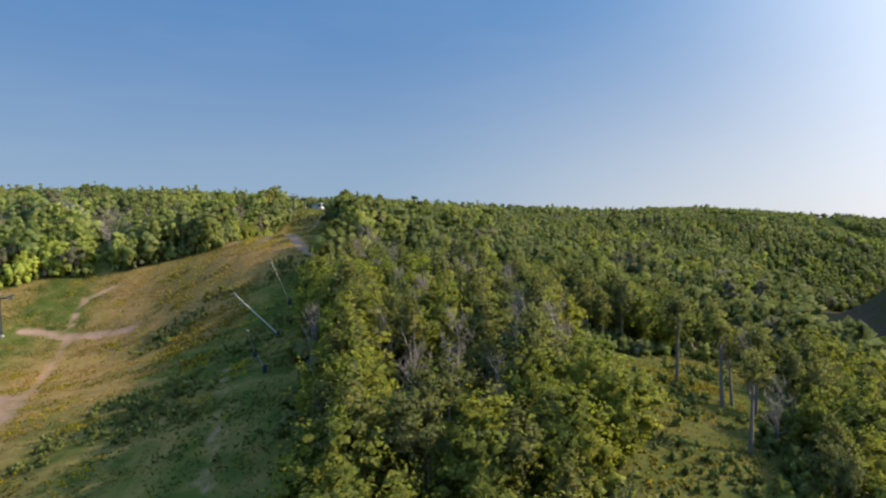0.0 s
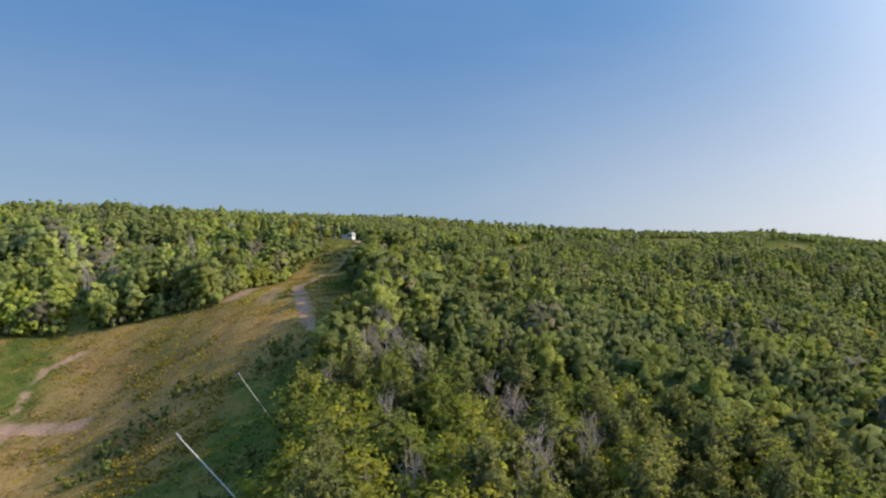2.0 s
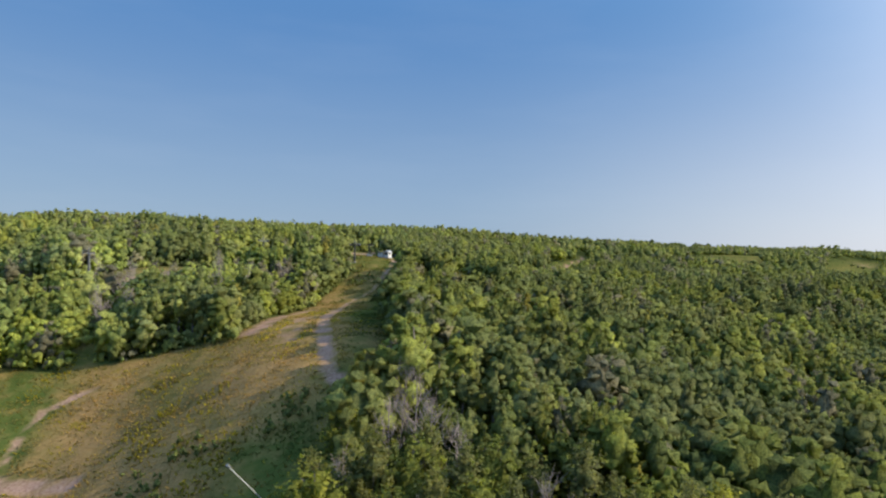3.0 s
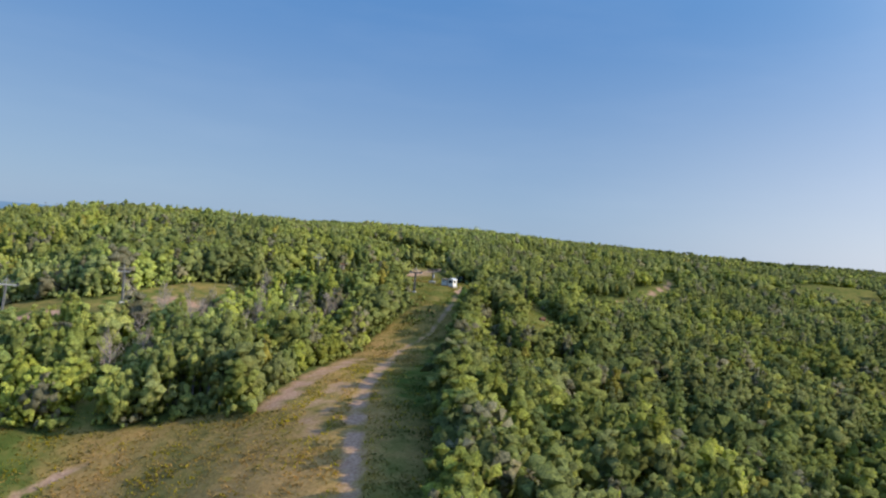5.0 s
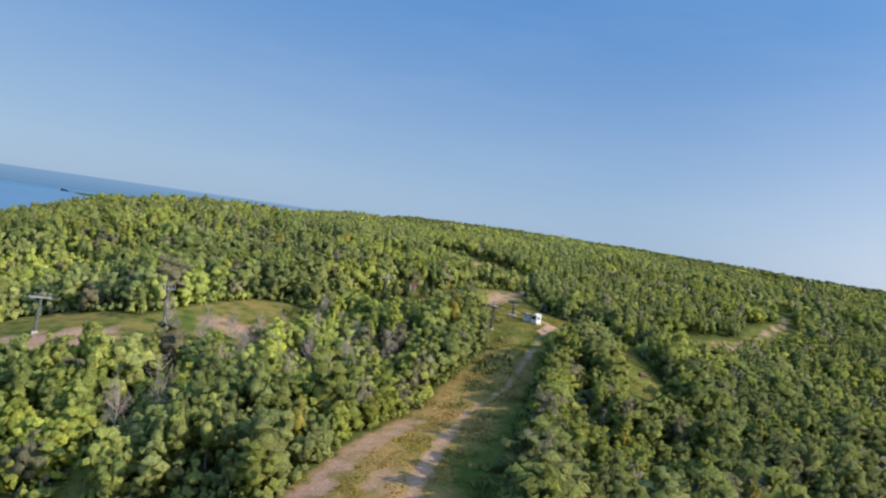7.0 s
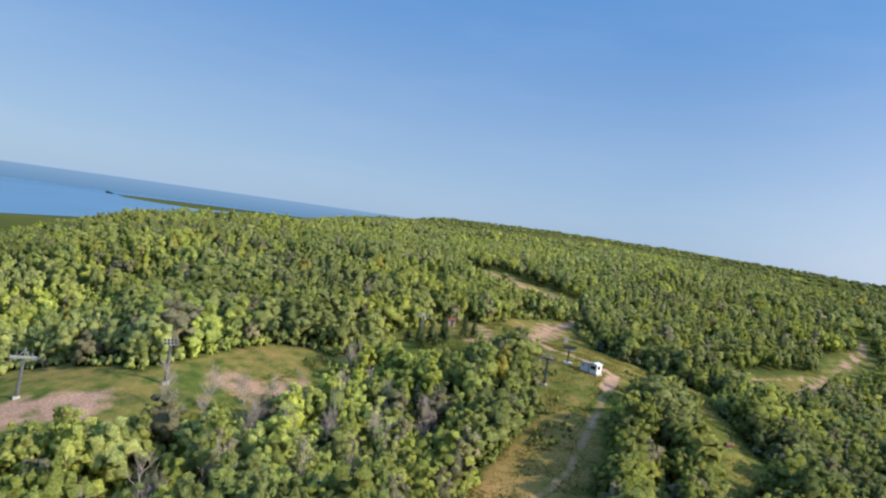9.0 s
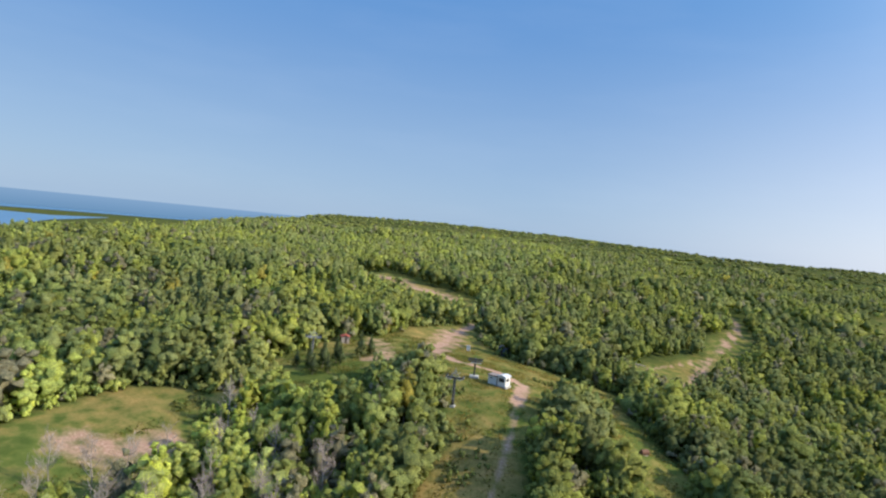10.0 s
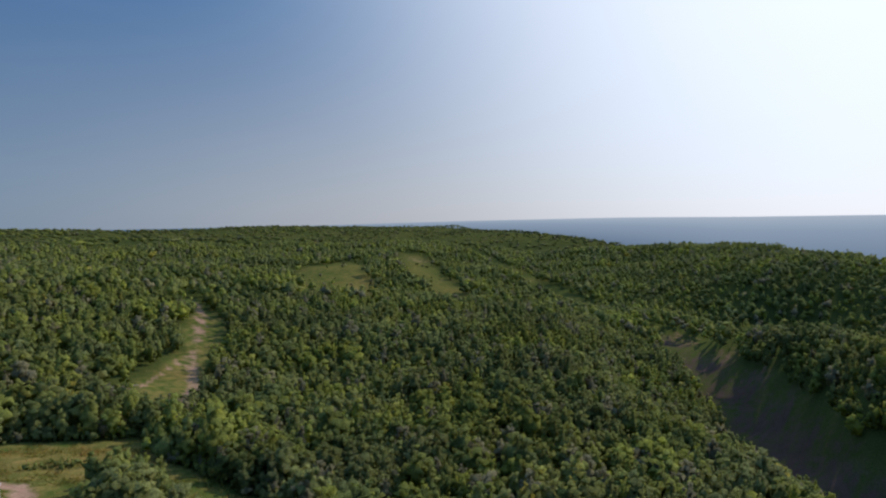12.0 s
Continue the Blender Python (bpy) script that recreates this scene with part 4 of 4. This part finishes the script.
def snow_gun(x, y, tip, label, thick=0.05):
    """Leaning tower gun: a long pipe on a padded stand, with a nozzle head."""
    z = height(x, y)
    t = thing("snow_gun", label, "snow gun", pose(x, y, z), "snow guns along the run")
    tip = Vector(tip) - Vector((x, y, z))
    foot = Vector((0, 0, 0.5))
    part("pole", tube(bmesh.new(), foot, tip, thick, thick * 0.7, 10), PALE, t, "long pale metal pipe")
    part("stand", tube(bmesh.new(), (0, 0, -0.3), foot + Vector((0, 0, 0.15)), 0.09, sides=10), GALV, t)
    part("pad", tube(bmesh.new(), (0, 0, 0.0), (0, 0, 0.95), 0.24, 0.22, 12), NAVY, t, "navy blue safety pad")
    d = tip.normalized()
    h = part("head", tube(bmesh.new(), tip - d * 0.15, tip + d * 0.35, 0.13, 0.11, 10), GALV, t)
    for k in range(3):
        o = Vector((math.cos(k * 2.1), math.sin(k * 2.1), 0)) * 0.12
        part("nozzle", tube(bmesh.new(), tip + o, tip + o * 1.6 + d * 0.1, 0.035, sides=6), DARK_STEEL, h)
    hy = tube(bmesh.new(), (0.55, 0.1, -0.2), (0.55, 0.1, 0.85), 0.07, sides=8)
    tube(hy, (0.55, 0.1, 0.7), (0.1, 0, 1.0), 0.035, sides=6)
    part("hydrant", hy, RUST, t, "rusty red hydrant")
    return t


snow_gun(-22.3, 81.0, (-28.0, 81.5, -7.3), "pale snow gun pipe leaning over the meadow from a blue pad", 0.065)
snow_gun(-23.0, 73.0, (-20.6, 63.2, -9.5), "thin leaning snow gun pipe beside a shaded track", 0.045)
snow_gun(-24.4, 95.6, (-24.9, 87.6, -3.0), "pale snow gun pipe leaning out from the trees")
snow_gun(-19.2, 64.0, (-19.6, 63.6, height(-19.2, 64.0) + 1.7), "snow gun stand with navy pad in the shade of trees")


def marker_post(x, y):
    t = thing("marker_post", "short yellow marker post at the edge of the woods", "post", pose(x, y, height(x, y)))
    part("post", tube(bmesh.new(), (0, 0, -0.2), (0, 0, 1.15), 0.09, 0.08, 10), YELLOW, t)
    part("cap", tube(bmesh.new(), (0, 0, 1.15), (0, 0, 1.24), 0.11, 0.05, 10), WHITE_ROOF, t)


marker_post(-57.2, 141.6)


def red_shelter(x, y):
    t = thing("red_roofed_shelter", "small shelter with a red roof half hidden by spruces", "shelter", pose(x, y, height(x, y), 0, 0, 30) @ Matrix.Scale(0.72, 4))
    part("walls", box(bmesh.new(), (2.6, 2.2, 2.2), (0, 0, 1.0), bevel=0.03), WOOD, t)
    r = bmesh.new()
    for s in (-1, 1):
        box(r, (1.75, 2.9, 0.07), (s * 0.8, 0, 2.42), (0, s * 20, 0), bevel=0.01)
    part("roof", r, RED_ROOF, t, "red sheet roof")
    part("doorway", box(bmesh.new(), (0.8, 0.04, 1.8), (0.2, -1.12, 0.95)), TRIM, t)


red_shelter(-88.5, 250.5)


def small_shed(x, y):
    t = thing("storage_shed", "faded blue storage shed under overhanging trees", "shed", pose(x, y, height(x, y), 0, 0, -15))
    part("walls", box(bmesh.new(), (2.4, 2.0, 2.1), (0, 0, 1.0), bevel=0.03), BLUE_SHED, t)
    part("roof", box(bmesh.new(), (2.8, 2.4, 0.1), (0, 0, 2.12), (6, 0, 0)), BROWN_ROOF, t)
    part("door", box(bmesh.new(), (0.9, 0.05, 1.8), (-0.3, -1.03, 0.95)), TRIM, t)


small_shed(-53.4, 274.6)


def pump_box(x, y):
    t = thing("utility_box", "small white utility box beside the gravel road", "utility box", pose(x, y, height(x, y), 0, 0, 12))
    part("cabinet", box(bmesh.new(), (0.9, 0.7, 1.2), (0, 0, 0.6), bevel=0.03), WHITE_SIDING, t)
    part("lid", box(bmesh.new(), (1.0, 0.8, 0.08), (0, 0, 1.24)), GALV, t)


pump_box(-61.7, 268.2)


def rusty_tank(x, y):
    t = thing("rusty_barrel", "rust-brown barrel lying on a grassy strip", "barrel", pose(x, y, height(x, y), 0, 0, 35))
    part("drum", tube(bmesh.new(), (-0.7, 0, 0.5), (0.7, 0, 0.5), 0.5, sides=18), RUST, t)
    for s in (-0.35, 0.35):
        part("band", tube(bmesh.new(), (s - 0.03, 0, 0.5), (s + 0.03, 0, 0.5), 0.53, sides=18), RUST, t)
    part("cradle", box(bmesh.new(), (1.1, 0.9, 0.2), (0, 0, 0.02)), WOOD, t)


rusty_tank(-19.7, 228.1)


def log_pile(x, y, yaw, long):
    t = thing("log_rail", "long pale log rail beside a track in the woods", "rail", pose(x, y, height(x, y), 0, 0, yaw))
    n = 5
    for k in range(n):
        a = -long / 2 + long * k / n
        ca, sa = math.cos(radians(yaw)), math.sin(radians(yaw))
        z0 = height(x + a * ca, y + a * sa) - height(x, y)
        z1 = height(x + (a + long / n) * ca, y + (a + long / n) * sa) - height(x, y)
        part("log", tube(bmesh.new(), (a, 0, z0 + 0.75), (a + long / n, 0, z1 + 0.75), 0.16, 0.14, 8), WOOD, t)
        part("post", tube(bmesh.new(), (a, 0.05, z0 - 0.2), (a, 0.05, z0 + 0.9), 0.12, sides=8), WOOD, t)


log_pile(-20.5, 310, 20, 12)


# ---- single trees near the flight ----
def single_tree(kind, h, seed, bark, leaves, sprays, size, label, bare=0.0, core=0.6):
    rs = np.random.RandomState(seed)
    name = {"maple": "maple_tree", "aspen": "aspen_tree", "spruce": "spruce_tree"}[kind]
    t = thing(name, label, "tree", Matrix.Identity(4), "trees beside the run")
    v, f, nv = crown_body(rs, kind, 60, False)
    fat = 1.55 if kind == "maple" else 1.4
    v = v * [fat * h, fat * h, h] + [0, 0, 1] * (bare * h * (1 - v[:, 2:]) * 0.62)
    v, f, nv = leafy(rs, (v, f, nv), sprays, size * h, 0.12, core)
    crown = [(0.12 * h * math.cos(q), 0.12 * h * math.sin(q), h * (0.5 + 0.3 * bare + 0.04 * (q % 3)), 0, 0) for q in range(8)]
    tv, tf = limbs(rs, h, crown, 6, 9, 0.013 if bare < 0.5 else 0.019)
    tr = new("trunk", mesh_of("trunk", tv, tf, 4, bark, smooth=True))
    cr = new("crown", mesh_of("crown", v, f, 3, leaves, normals=nv))
    for o in (tr, cr):
        o.parent = t
    return t


def dead_tree(h, seed, label):
    rs = np.random.RandomState(seed)
    t = thing("dead_tree", label, "tree", Matrix.Identity(4), "dead trees")
    v, f = tapered(rs, [(0, 0, -0.3), (0.02 * h, 0, 0.35 * h), (-0.01 * h, 0.02 * h, 0.7 * h), (0.02 * h, 0, h)],
                   [0.012 * h, 0.009 * h, 0.006 * h, 0.0015 * h], 6)
    tr = new("trunk", mesh_of("trunk", np.array(v), np.array(f), 4, DEAD, smooth=True))
    tr.parent = t
    v, f = [], []

    def add(vv, ff):
        f.extend(tuple(i + len(v) for i in q) for q in ff)
        v.extend(vv)
    for k in range(24):
        z = rs.uniform(0.22, 0.95)
        a = rs.uniform(0, 6.28)
        r = h * (0.34 - 0.26 * z) * rs.uniform(0.7, 1.3)
        b = np.array([0, 0, z * h])
        e = b + [r * math.cos(a), r * math.sin(a), r * rs.uniform(0.7, 1.5)]
        mid = (b + e) / 2 + [0, 0, -0.02 * h]
        add(*tapered(rs, [b, mid, e], [0.0050 * h, 0.0034 * h, 0.0015 * h], 4))
        for q in range(6):
            p = b + (e - b) * rs.uniform(0.4, 0.95)
            w = p + rs.normal(size=3) * 0.05 * h + [0, 0, 0.08 * h]
            add(*tapered(rs, [p, w], [0.0027 * h, 0.0012 * h], 3))
    br = new("bare_crown", mesh_of("bare_crown", np.array(v), np.array(f), 4, DEAD))
    br.parent = t
    tagged(br, "bare bleached branches")
    return t


def plant(models, spots, seed):
    """Stand copies of the models on the ground; the models themselves take the first places."""
    rs = np.random.RandomState(seed)
    used = set()
    for x, y, s, k in spots:
        m = pose(x, y, height(x, y), rs.uniform(-3, 3), rs.uniform(-3, 3), rs.uniform(0, 360))
        if k not in used:
            used.add(k)
            models[k].matrix_world = m @ Matrix.Diagonal((s, s, s, 1))
        else:
            c = copy_thing(models[k], m)
            c.matrix_basis = m @ Matrix.Diagonal((s, s, s, 1))
    for k, o in enumerate(models):
        if k not in used:
            for c in (*o.children, o):
                bpy.data.objects.remove(c)


def near_trees():
    models = []
    for k in range(5):
        models.append(single_tree("maple", 6.5, 100 + k, BARK, MAPLE, 1250, 0.024, "broad green maple with a full leafy crown", 0.0, 0.86))
    for k in range(5):
        models.append(single_tree("aspen", 7.2, 120 + k, BARK, ASPEN, 1100, 0.019, "slender aspen with a sparse grey-green crown", 0.25, 0.75))
    for k in range(2):
        models.append(single_tree("aspen", 8.2, 140 + k, BARK, ASPEN, 800, 0.019, "tall bare-stemmed aspen with a small high crown", 0.9, 0.5))
    r = np.random.RandomState(9)
    x, y = scatter(-50, 62, 18, 100, 3.9, 34)
    o = openness(x, y)
    keep = (o < -0.8) & near_zone(x, y) & (y > 22 + 0.12 * np.abs(x))
    spots = []
    for px, py in zip(x[keep], y[keep]):
        if min(math.hypot(px - a, py - b) for a, b, _ in DEAD_AT) < 2.4:
            continue
        m = r.uniform() < (0.6 if px < 0 or py < 45 else 0.35)
        spots.append((px, py, r.uniform(0.95, 1.5) + 0.15 * (px < -6), r.randint(0, 5) if m else 5 + r.randint(0, 5)))
    for px, py, s in ((25, 66, 1.3), (28.3, 62.5, 1.2), (30.0, 64.0, 0.95), (32.0, 63.0, 1.15), (26.3, 52.8, 1.15), (-20.5, 93.5, 0.9), (-17.8, 82.5, 0.95)):
        spots.append((px, py, s, 10 + len(spots) % 2))
    # a close row of tall trees along the run's edge
    x, y = scatter(-40, 0, 24, 104, 2.6, 40)
    o = openness(x, y)
    for px, py in zip(*(q[(o < -1.6) & (o > -5.6) & (x > -24) & (x < -6)] for q in (x, y))):
        spots.append((px, py, r.uniform(1.2, 1.6) - 0.3 * (py > 82), r.randint(0, 5) if r.uniform() < 0.7 else 5 + r.randint(0, 5)))
    plant(models, spots, 4)
    dead = [dead_tree(6.5, 200 + k, "bare dead tree with bleached grey branches") for k in range(4)]
    plant(dead, [(a, b, s * (1.3 if a < -60 else 1.1), k % 4) for k, (a, b, s) in enumerate(DEAD_AT)], 5)
    sp = [single_tree("spruce", 4.5, 220 + k, BARK, leaf_material("spruce_needles", [(0, (0.13, 0.17, 0.085)), (1, (0.18, 0.215, 0.11))]), 700, 0.03,
                      "young green spruce on the hilltop", 0.0, 0.85) for k in range(2)]
    plant(sp, [(-86.4, 229.0, 1.25, 0), (-84.4, 230.5, 1.4, 1), (-83.2, 234.5, 1.3, 0), (-81.8, 233.5, 1.1, 1), (-89.5, 229, 0.9, 0), (-80.0, 240.0, 1.35, 1),
               (-84.5, 226.5, 1.0, 1), (-82.0, 228.5, 0.9, 0), (-78.6, 242.5, 1.1, 0)], 6)


near_trees()


# ---- low growth ----
def low_growth():
    r = np.random.RandomState(15)
    # bushes along the edges of the woods
    x, y = scatter(-150, 70, 25, 310, 1.5, 35, 0.5)
    o = openness(x, y)
    bare = bareness(x, y)
    keep = (o > -4.0) & (o < 0.6) & (bare < 0.2) & seen(x, y)
    x, y = x[keep], y[keep]
    t = tint_of(x, y, 64) * 1.05
    stand("edge_bushes", ["bush"], "dense leafy bushes along the edge of the woods", x, y, r.uniform(0.9, 3.2, len(x)), t, (4, False), 20, 0.10, seed=75)
    # undergrowth below the nearest trees
    x, y = scatter(-50, 62, 18, 100, 2.1, 38)
    keep = (openness(x, y) < -1) & near_zone(x, y)
    x, y = x[keep], y[keep]
    stand("undergrowth", ["bush"], "leafy undergrowth below the nearest trees", x, y, r.uniform(1.0, 2.8, len(x)), tint_of(x, y, 65), (7, False), 60, 0.075, seed=77)
    # bushes growing into the far ski runs
    x, y = scatter(90, 340, 400, 670, 6.0, 46, 0.5)
    keep = np.zeros(len(x), bool)
    for poly in (SLOPE, CREST, nearer(SLOPE, 40), nearer(CREST, 45)):
        keep |= inside(poly, x, y)
    keep &= wobble(x, y, 30, 47) + r.normal(0, 0.4, len(x)) > 0.95
    x, y = x[keep], y[keep]
    stand("clearing_bushes", ["bush"], "olive-green bushes growing into the far ski runs", x, y, r.uniform(1.4, 3.6, len(x)), tint_of(x, y, 68), (4, False), 20, 0.1, seed=80)
    # low shrubs and goldenrod, in patches: x, y, reach
    def patches(spots, d, seed):
        x, y = scatter(-100, 50, 25, 270, d, seed, 0.5)
        near = np.full(len(x), -9.0)
        for px, py, reach in spots:
            near = np.maximum(near, 1 - np.hypot(x - px, y - py) / reach)
        keep = (near + 0.45 * wobble(x, y, 5, seed) + r.normal(0, 0.15, len(x)) > 0.15) & (openness(x, y) > 0) & (bareness(x, y) < 0.15)
        return x[keep], y[keep]
    x, y = patches([(-34, 65, 4.5), (-32, 60, 4), (-30, 64, 5), (-31, 69, 3.5), (-28, 57, 4.5), (-36, 55, 4), (-45, 96, 4), (-45, 102, 5), (-41, 108, 3), (-26, 80, 4), (-24, 88, 3), (-29, 112, 4),
                    (-48, 204, 3), (-52, 213, 4), (-56, 227, 3), (-46, 208, 3), (-78, 244, 3), (-97, 206, 3), (-38, 252, 4), (24, 60, 5), (30, 74, 5), (20, 48, 5), (38, 80, 4)], 1.15, 36)
    stand("meadow_shrubs", ["bush"], "low grey-green shrubs in patches on the meadow", x, y, r.uniform(0.4, 1.3, len(x)),
          np.array([[0.26, 0.29, 0.10]]) * r.uniform(0.75, 1.25, (len(x), 1)), (4, False), 26, 0.12, seed=76)
    x, y = patches([(-39, 88, 4), (-36, 89, 3), (-35, 96, 3.5), (-39, 100, 4), (-52, 117, 4), (-30, 66, 2.5), (-36, 105, 3), (-37, 101, 3), (-39, 92, 4), (-56, 127, 3), (-41, 95, 4),
                    (-48, 112, 2.5), (-44, 121, 2.5), (-33, 80, 2.5), (-58, 104, 2), (19, 58, 4), (26, 68, 4), (16, 46, 3)], 0.62, 48)
    stand("goldenrod", ["bush"], "yellow goldenrod flowering in patches on the meadow", x, y, r.uniform(0.3, 0.65, len(x)),
          np.array([[0.47, 0.38, 0.06]]) * r.uniform(0.6, 1.2, (len(x), 1)), (2, False), 14, 0.16, seed=81)
    # tall grass and goldenrod
    x, y = scatter(-100, 45, 25, 270, 0.5, 37, 0.5)
    o = openness(x, y)
    keep = (o > 0.1) & (bareness(x, y) < 0.32) & (r.uniform(0, 1, len(x)) < 0.85)
    x, y = x[keep], y[keep]
    gold = (wobble(x, y, 9, 93) + 0.35 * wobble(x, y, 3.5, 94) + r.normal(0, 0.2, len(x)) > 0.55) & (r.uniform(0, 1, len(x)) < 0.75) & (x < -20) & (y < 175)
    glade = (x > 0)
    straw = np.clip(0.78 + 0.4 * wobble(x, y, 17, 95) + 0.2 * wobble(x, y, 5, 97) + r.normal(0, 0.1, len(x)) - 0.5 * (x < -70) - 0.68 * lush_shade_at(x, y)
                    - 0.5 * np.clip((y - 140) / 50, 0, 1), 0, 1)[:, None]
    rusty = np.clip(0.4 + 0.5 * wobble(x, y, 9, 96), 0, 1)[:, None]
    dry = np.array([[0.50, 0.345, 0.125]]) * (1 - rusty) + np.array([[0.44, 0.26, 0.10]]) * rusty
    # green grass here is also toned down for the trees' shadow
    lush_shade = lush_shade_at(x, y)[:, None]
    c = (np.array([[0.19, 0.195, 0.05]]) * (1 - lush_shade) + np.array([[0.10, 0.135, 0.04]]) * lush_shade) * (1 - straw) + dry * straw
    c = np.where(glade[:, None], c * 0.35 + np.array([[0.13, 0.12, 0.025]]), c)
    c = np.where(gold[:, None], np.array([[0.46, 0.36, 0.03]]), c) * r.uniform(0.9, 1.1, (len(x), 1))
    c = c * np.where(y > 170, 0.8, 1.0)[:, None]
    n = len(x)
    z = land_z(x, y) - 0.1
    h = r.uniform(0.14, 0.38, n) * np.where(gold, 1.2, 1)
    v, tt = [], []
    for k in range(3):
        a = r.uniform(0, 6.28, n)
        w = r.uniform(0.07, 0.2, n)
        lx, ly = r.normal(0, 0.3, n), r.normal(0, 0.3, n)
        b = np.stack([x, y, z], 1) + np.stack([r.normal(0, 0.15, n), r.normal(0, 0.15, n), 0 * x], 1)
        s = np.stack([np.cos(a) * w, np.sin(a) * w, 0 * x], 1)
        up = np.stack([lx, ly, h], 1)
        v.append(np.stack([b - s * 0.9, b + s * 0.9, b + up], 1))
        tt.append(c)
    v = np.stack(v, 1).reshape(-1, 3, 3)
    down = np.cross(v[:, 1] - v[:, 0], v[:, 2] - v[:, 0])[:, 2] < 0
    v[down] = v[down][:, [1, 0, 2]]
    v = v.reshape(-1, 3)
    c4 = np.repeat(np.concatenate([c, np.ones((n, 1))], 1), 9, 0)
    ob = new("meadow_grass", mesh_of("meadow_grass", v, np.arange(len(v)), 3, LEAVES, c4, normals=np.tile([[0.15, 0.05, 0.985]], (len(v), 1))))
    tagged(ob, "tall dry meadow grass with patches of yellow goldenrod", "grass", kind="stuff")


low_growth()


# ---- lake and horizon ----
def far_water():
    m, n, l, b = material("lake_water", 0.35)
    b.inputs["Specular IOR Level"].default_value = 0.12
    g = n.new("ShaderNodeTexCoord").outputs["Object"]
    l.new(ramp(n, l, noise_node(n, l, 0.002, 3, g), [(0.3, (0.085, 0.18, 0.28)), (0.7, (0.105, 0.21, 0.32))]), b.inputs["Base Color"])
    bump(n, l, b, noise_node(n, l, 0.05, 3, g), 0.5, 2.0)
    bm = bmesh.new()
    eye = Vector((-20, 100))

    def at(yaw, r):
        a = radians(yaw)
        return bm.verts.new((eye.x - math.sin(a) * r, eye.y + math.cos(a) * r, -93.5))

    def sheet(rows):
        made = [(at(y, a), at(y, b)) for y, a, b in rows]
        for p, q in zip(made, made[1:]):
            bm.faces.new((p[0], p[1], q[1], q[0]))
    sheet([(44, 3750, 3800), (48, 3000, 3500), (51, 2350, 3600), (53.5, 2050, 3800), (55.0, 1950, 4750), (62, 1750, 4750), (75, 1700, 4750), (100, 1800, 4750), (130, 2200, 4750)])
    sheet([(38, 4500, 4750), (46, 4350, 4750), (54.9, 4150, 4750)])
    w = part("lake", bm, m)
    tagged(w, "wide blue lake beyond the hill", "lake", kind="structure")
    # glowing curtains with painted haze close the horizon, thicker on the eastern plain
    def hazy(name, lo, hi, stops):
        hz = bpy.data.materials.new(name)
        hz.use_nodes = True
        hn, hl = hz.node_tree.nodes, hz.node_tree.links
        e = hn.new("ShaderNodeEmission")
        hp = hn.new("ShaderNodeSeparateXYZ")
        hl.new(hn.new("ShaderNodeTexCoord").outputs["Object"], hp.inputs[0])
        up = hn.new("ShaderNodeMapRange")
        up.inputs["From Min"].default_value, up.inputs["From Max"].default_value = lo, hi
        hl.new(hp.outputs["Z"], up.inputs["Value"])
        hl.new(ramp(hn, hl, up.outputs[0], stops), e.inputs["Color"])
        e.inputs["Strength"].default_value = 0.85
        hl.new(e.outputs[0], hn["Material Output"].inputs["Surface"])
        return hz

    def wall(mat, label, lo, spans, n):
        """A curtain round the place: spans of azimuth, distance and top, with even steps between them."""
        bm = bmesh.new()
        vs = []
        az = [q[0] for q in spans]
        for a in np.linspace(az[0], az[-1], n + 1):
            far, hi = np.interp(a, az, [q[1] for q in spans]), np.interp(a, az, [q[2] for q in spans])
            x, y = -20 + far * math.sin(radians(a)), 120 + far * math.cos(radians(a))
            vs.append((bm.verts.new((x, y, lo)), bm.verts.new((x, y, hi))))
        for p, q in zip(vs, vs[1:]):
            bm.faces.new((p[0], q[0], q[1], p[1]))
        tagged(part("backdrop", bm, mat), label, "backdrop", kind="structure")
    wall(hazy("blue_painted_haze", -95, 12, [(0.0, (0.10, 0.19, 0.31)), (1.0, (0.155, 0.25, 0.375))]), "glowing backdrop painted as blue hazy lake and shore at the horizon",
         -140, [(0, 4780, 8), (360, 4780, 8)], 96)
    wall(hazy("grey_painted_haze", -60, 38, [(0.0, (0.20, 0.27, 0.37)), (0.7, (0.35, 0.43, 0.54)), (1.0, (0.50, 0.57, 0.66))]), "glowing backdrop painted as pale hazy plain at the horizon",
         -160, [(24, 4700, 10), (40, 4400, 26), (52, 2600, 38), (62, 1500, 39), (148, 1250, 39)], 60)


far_water()
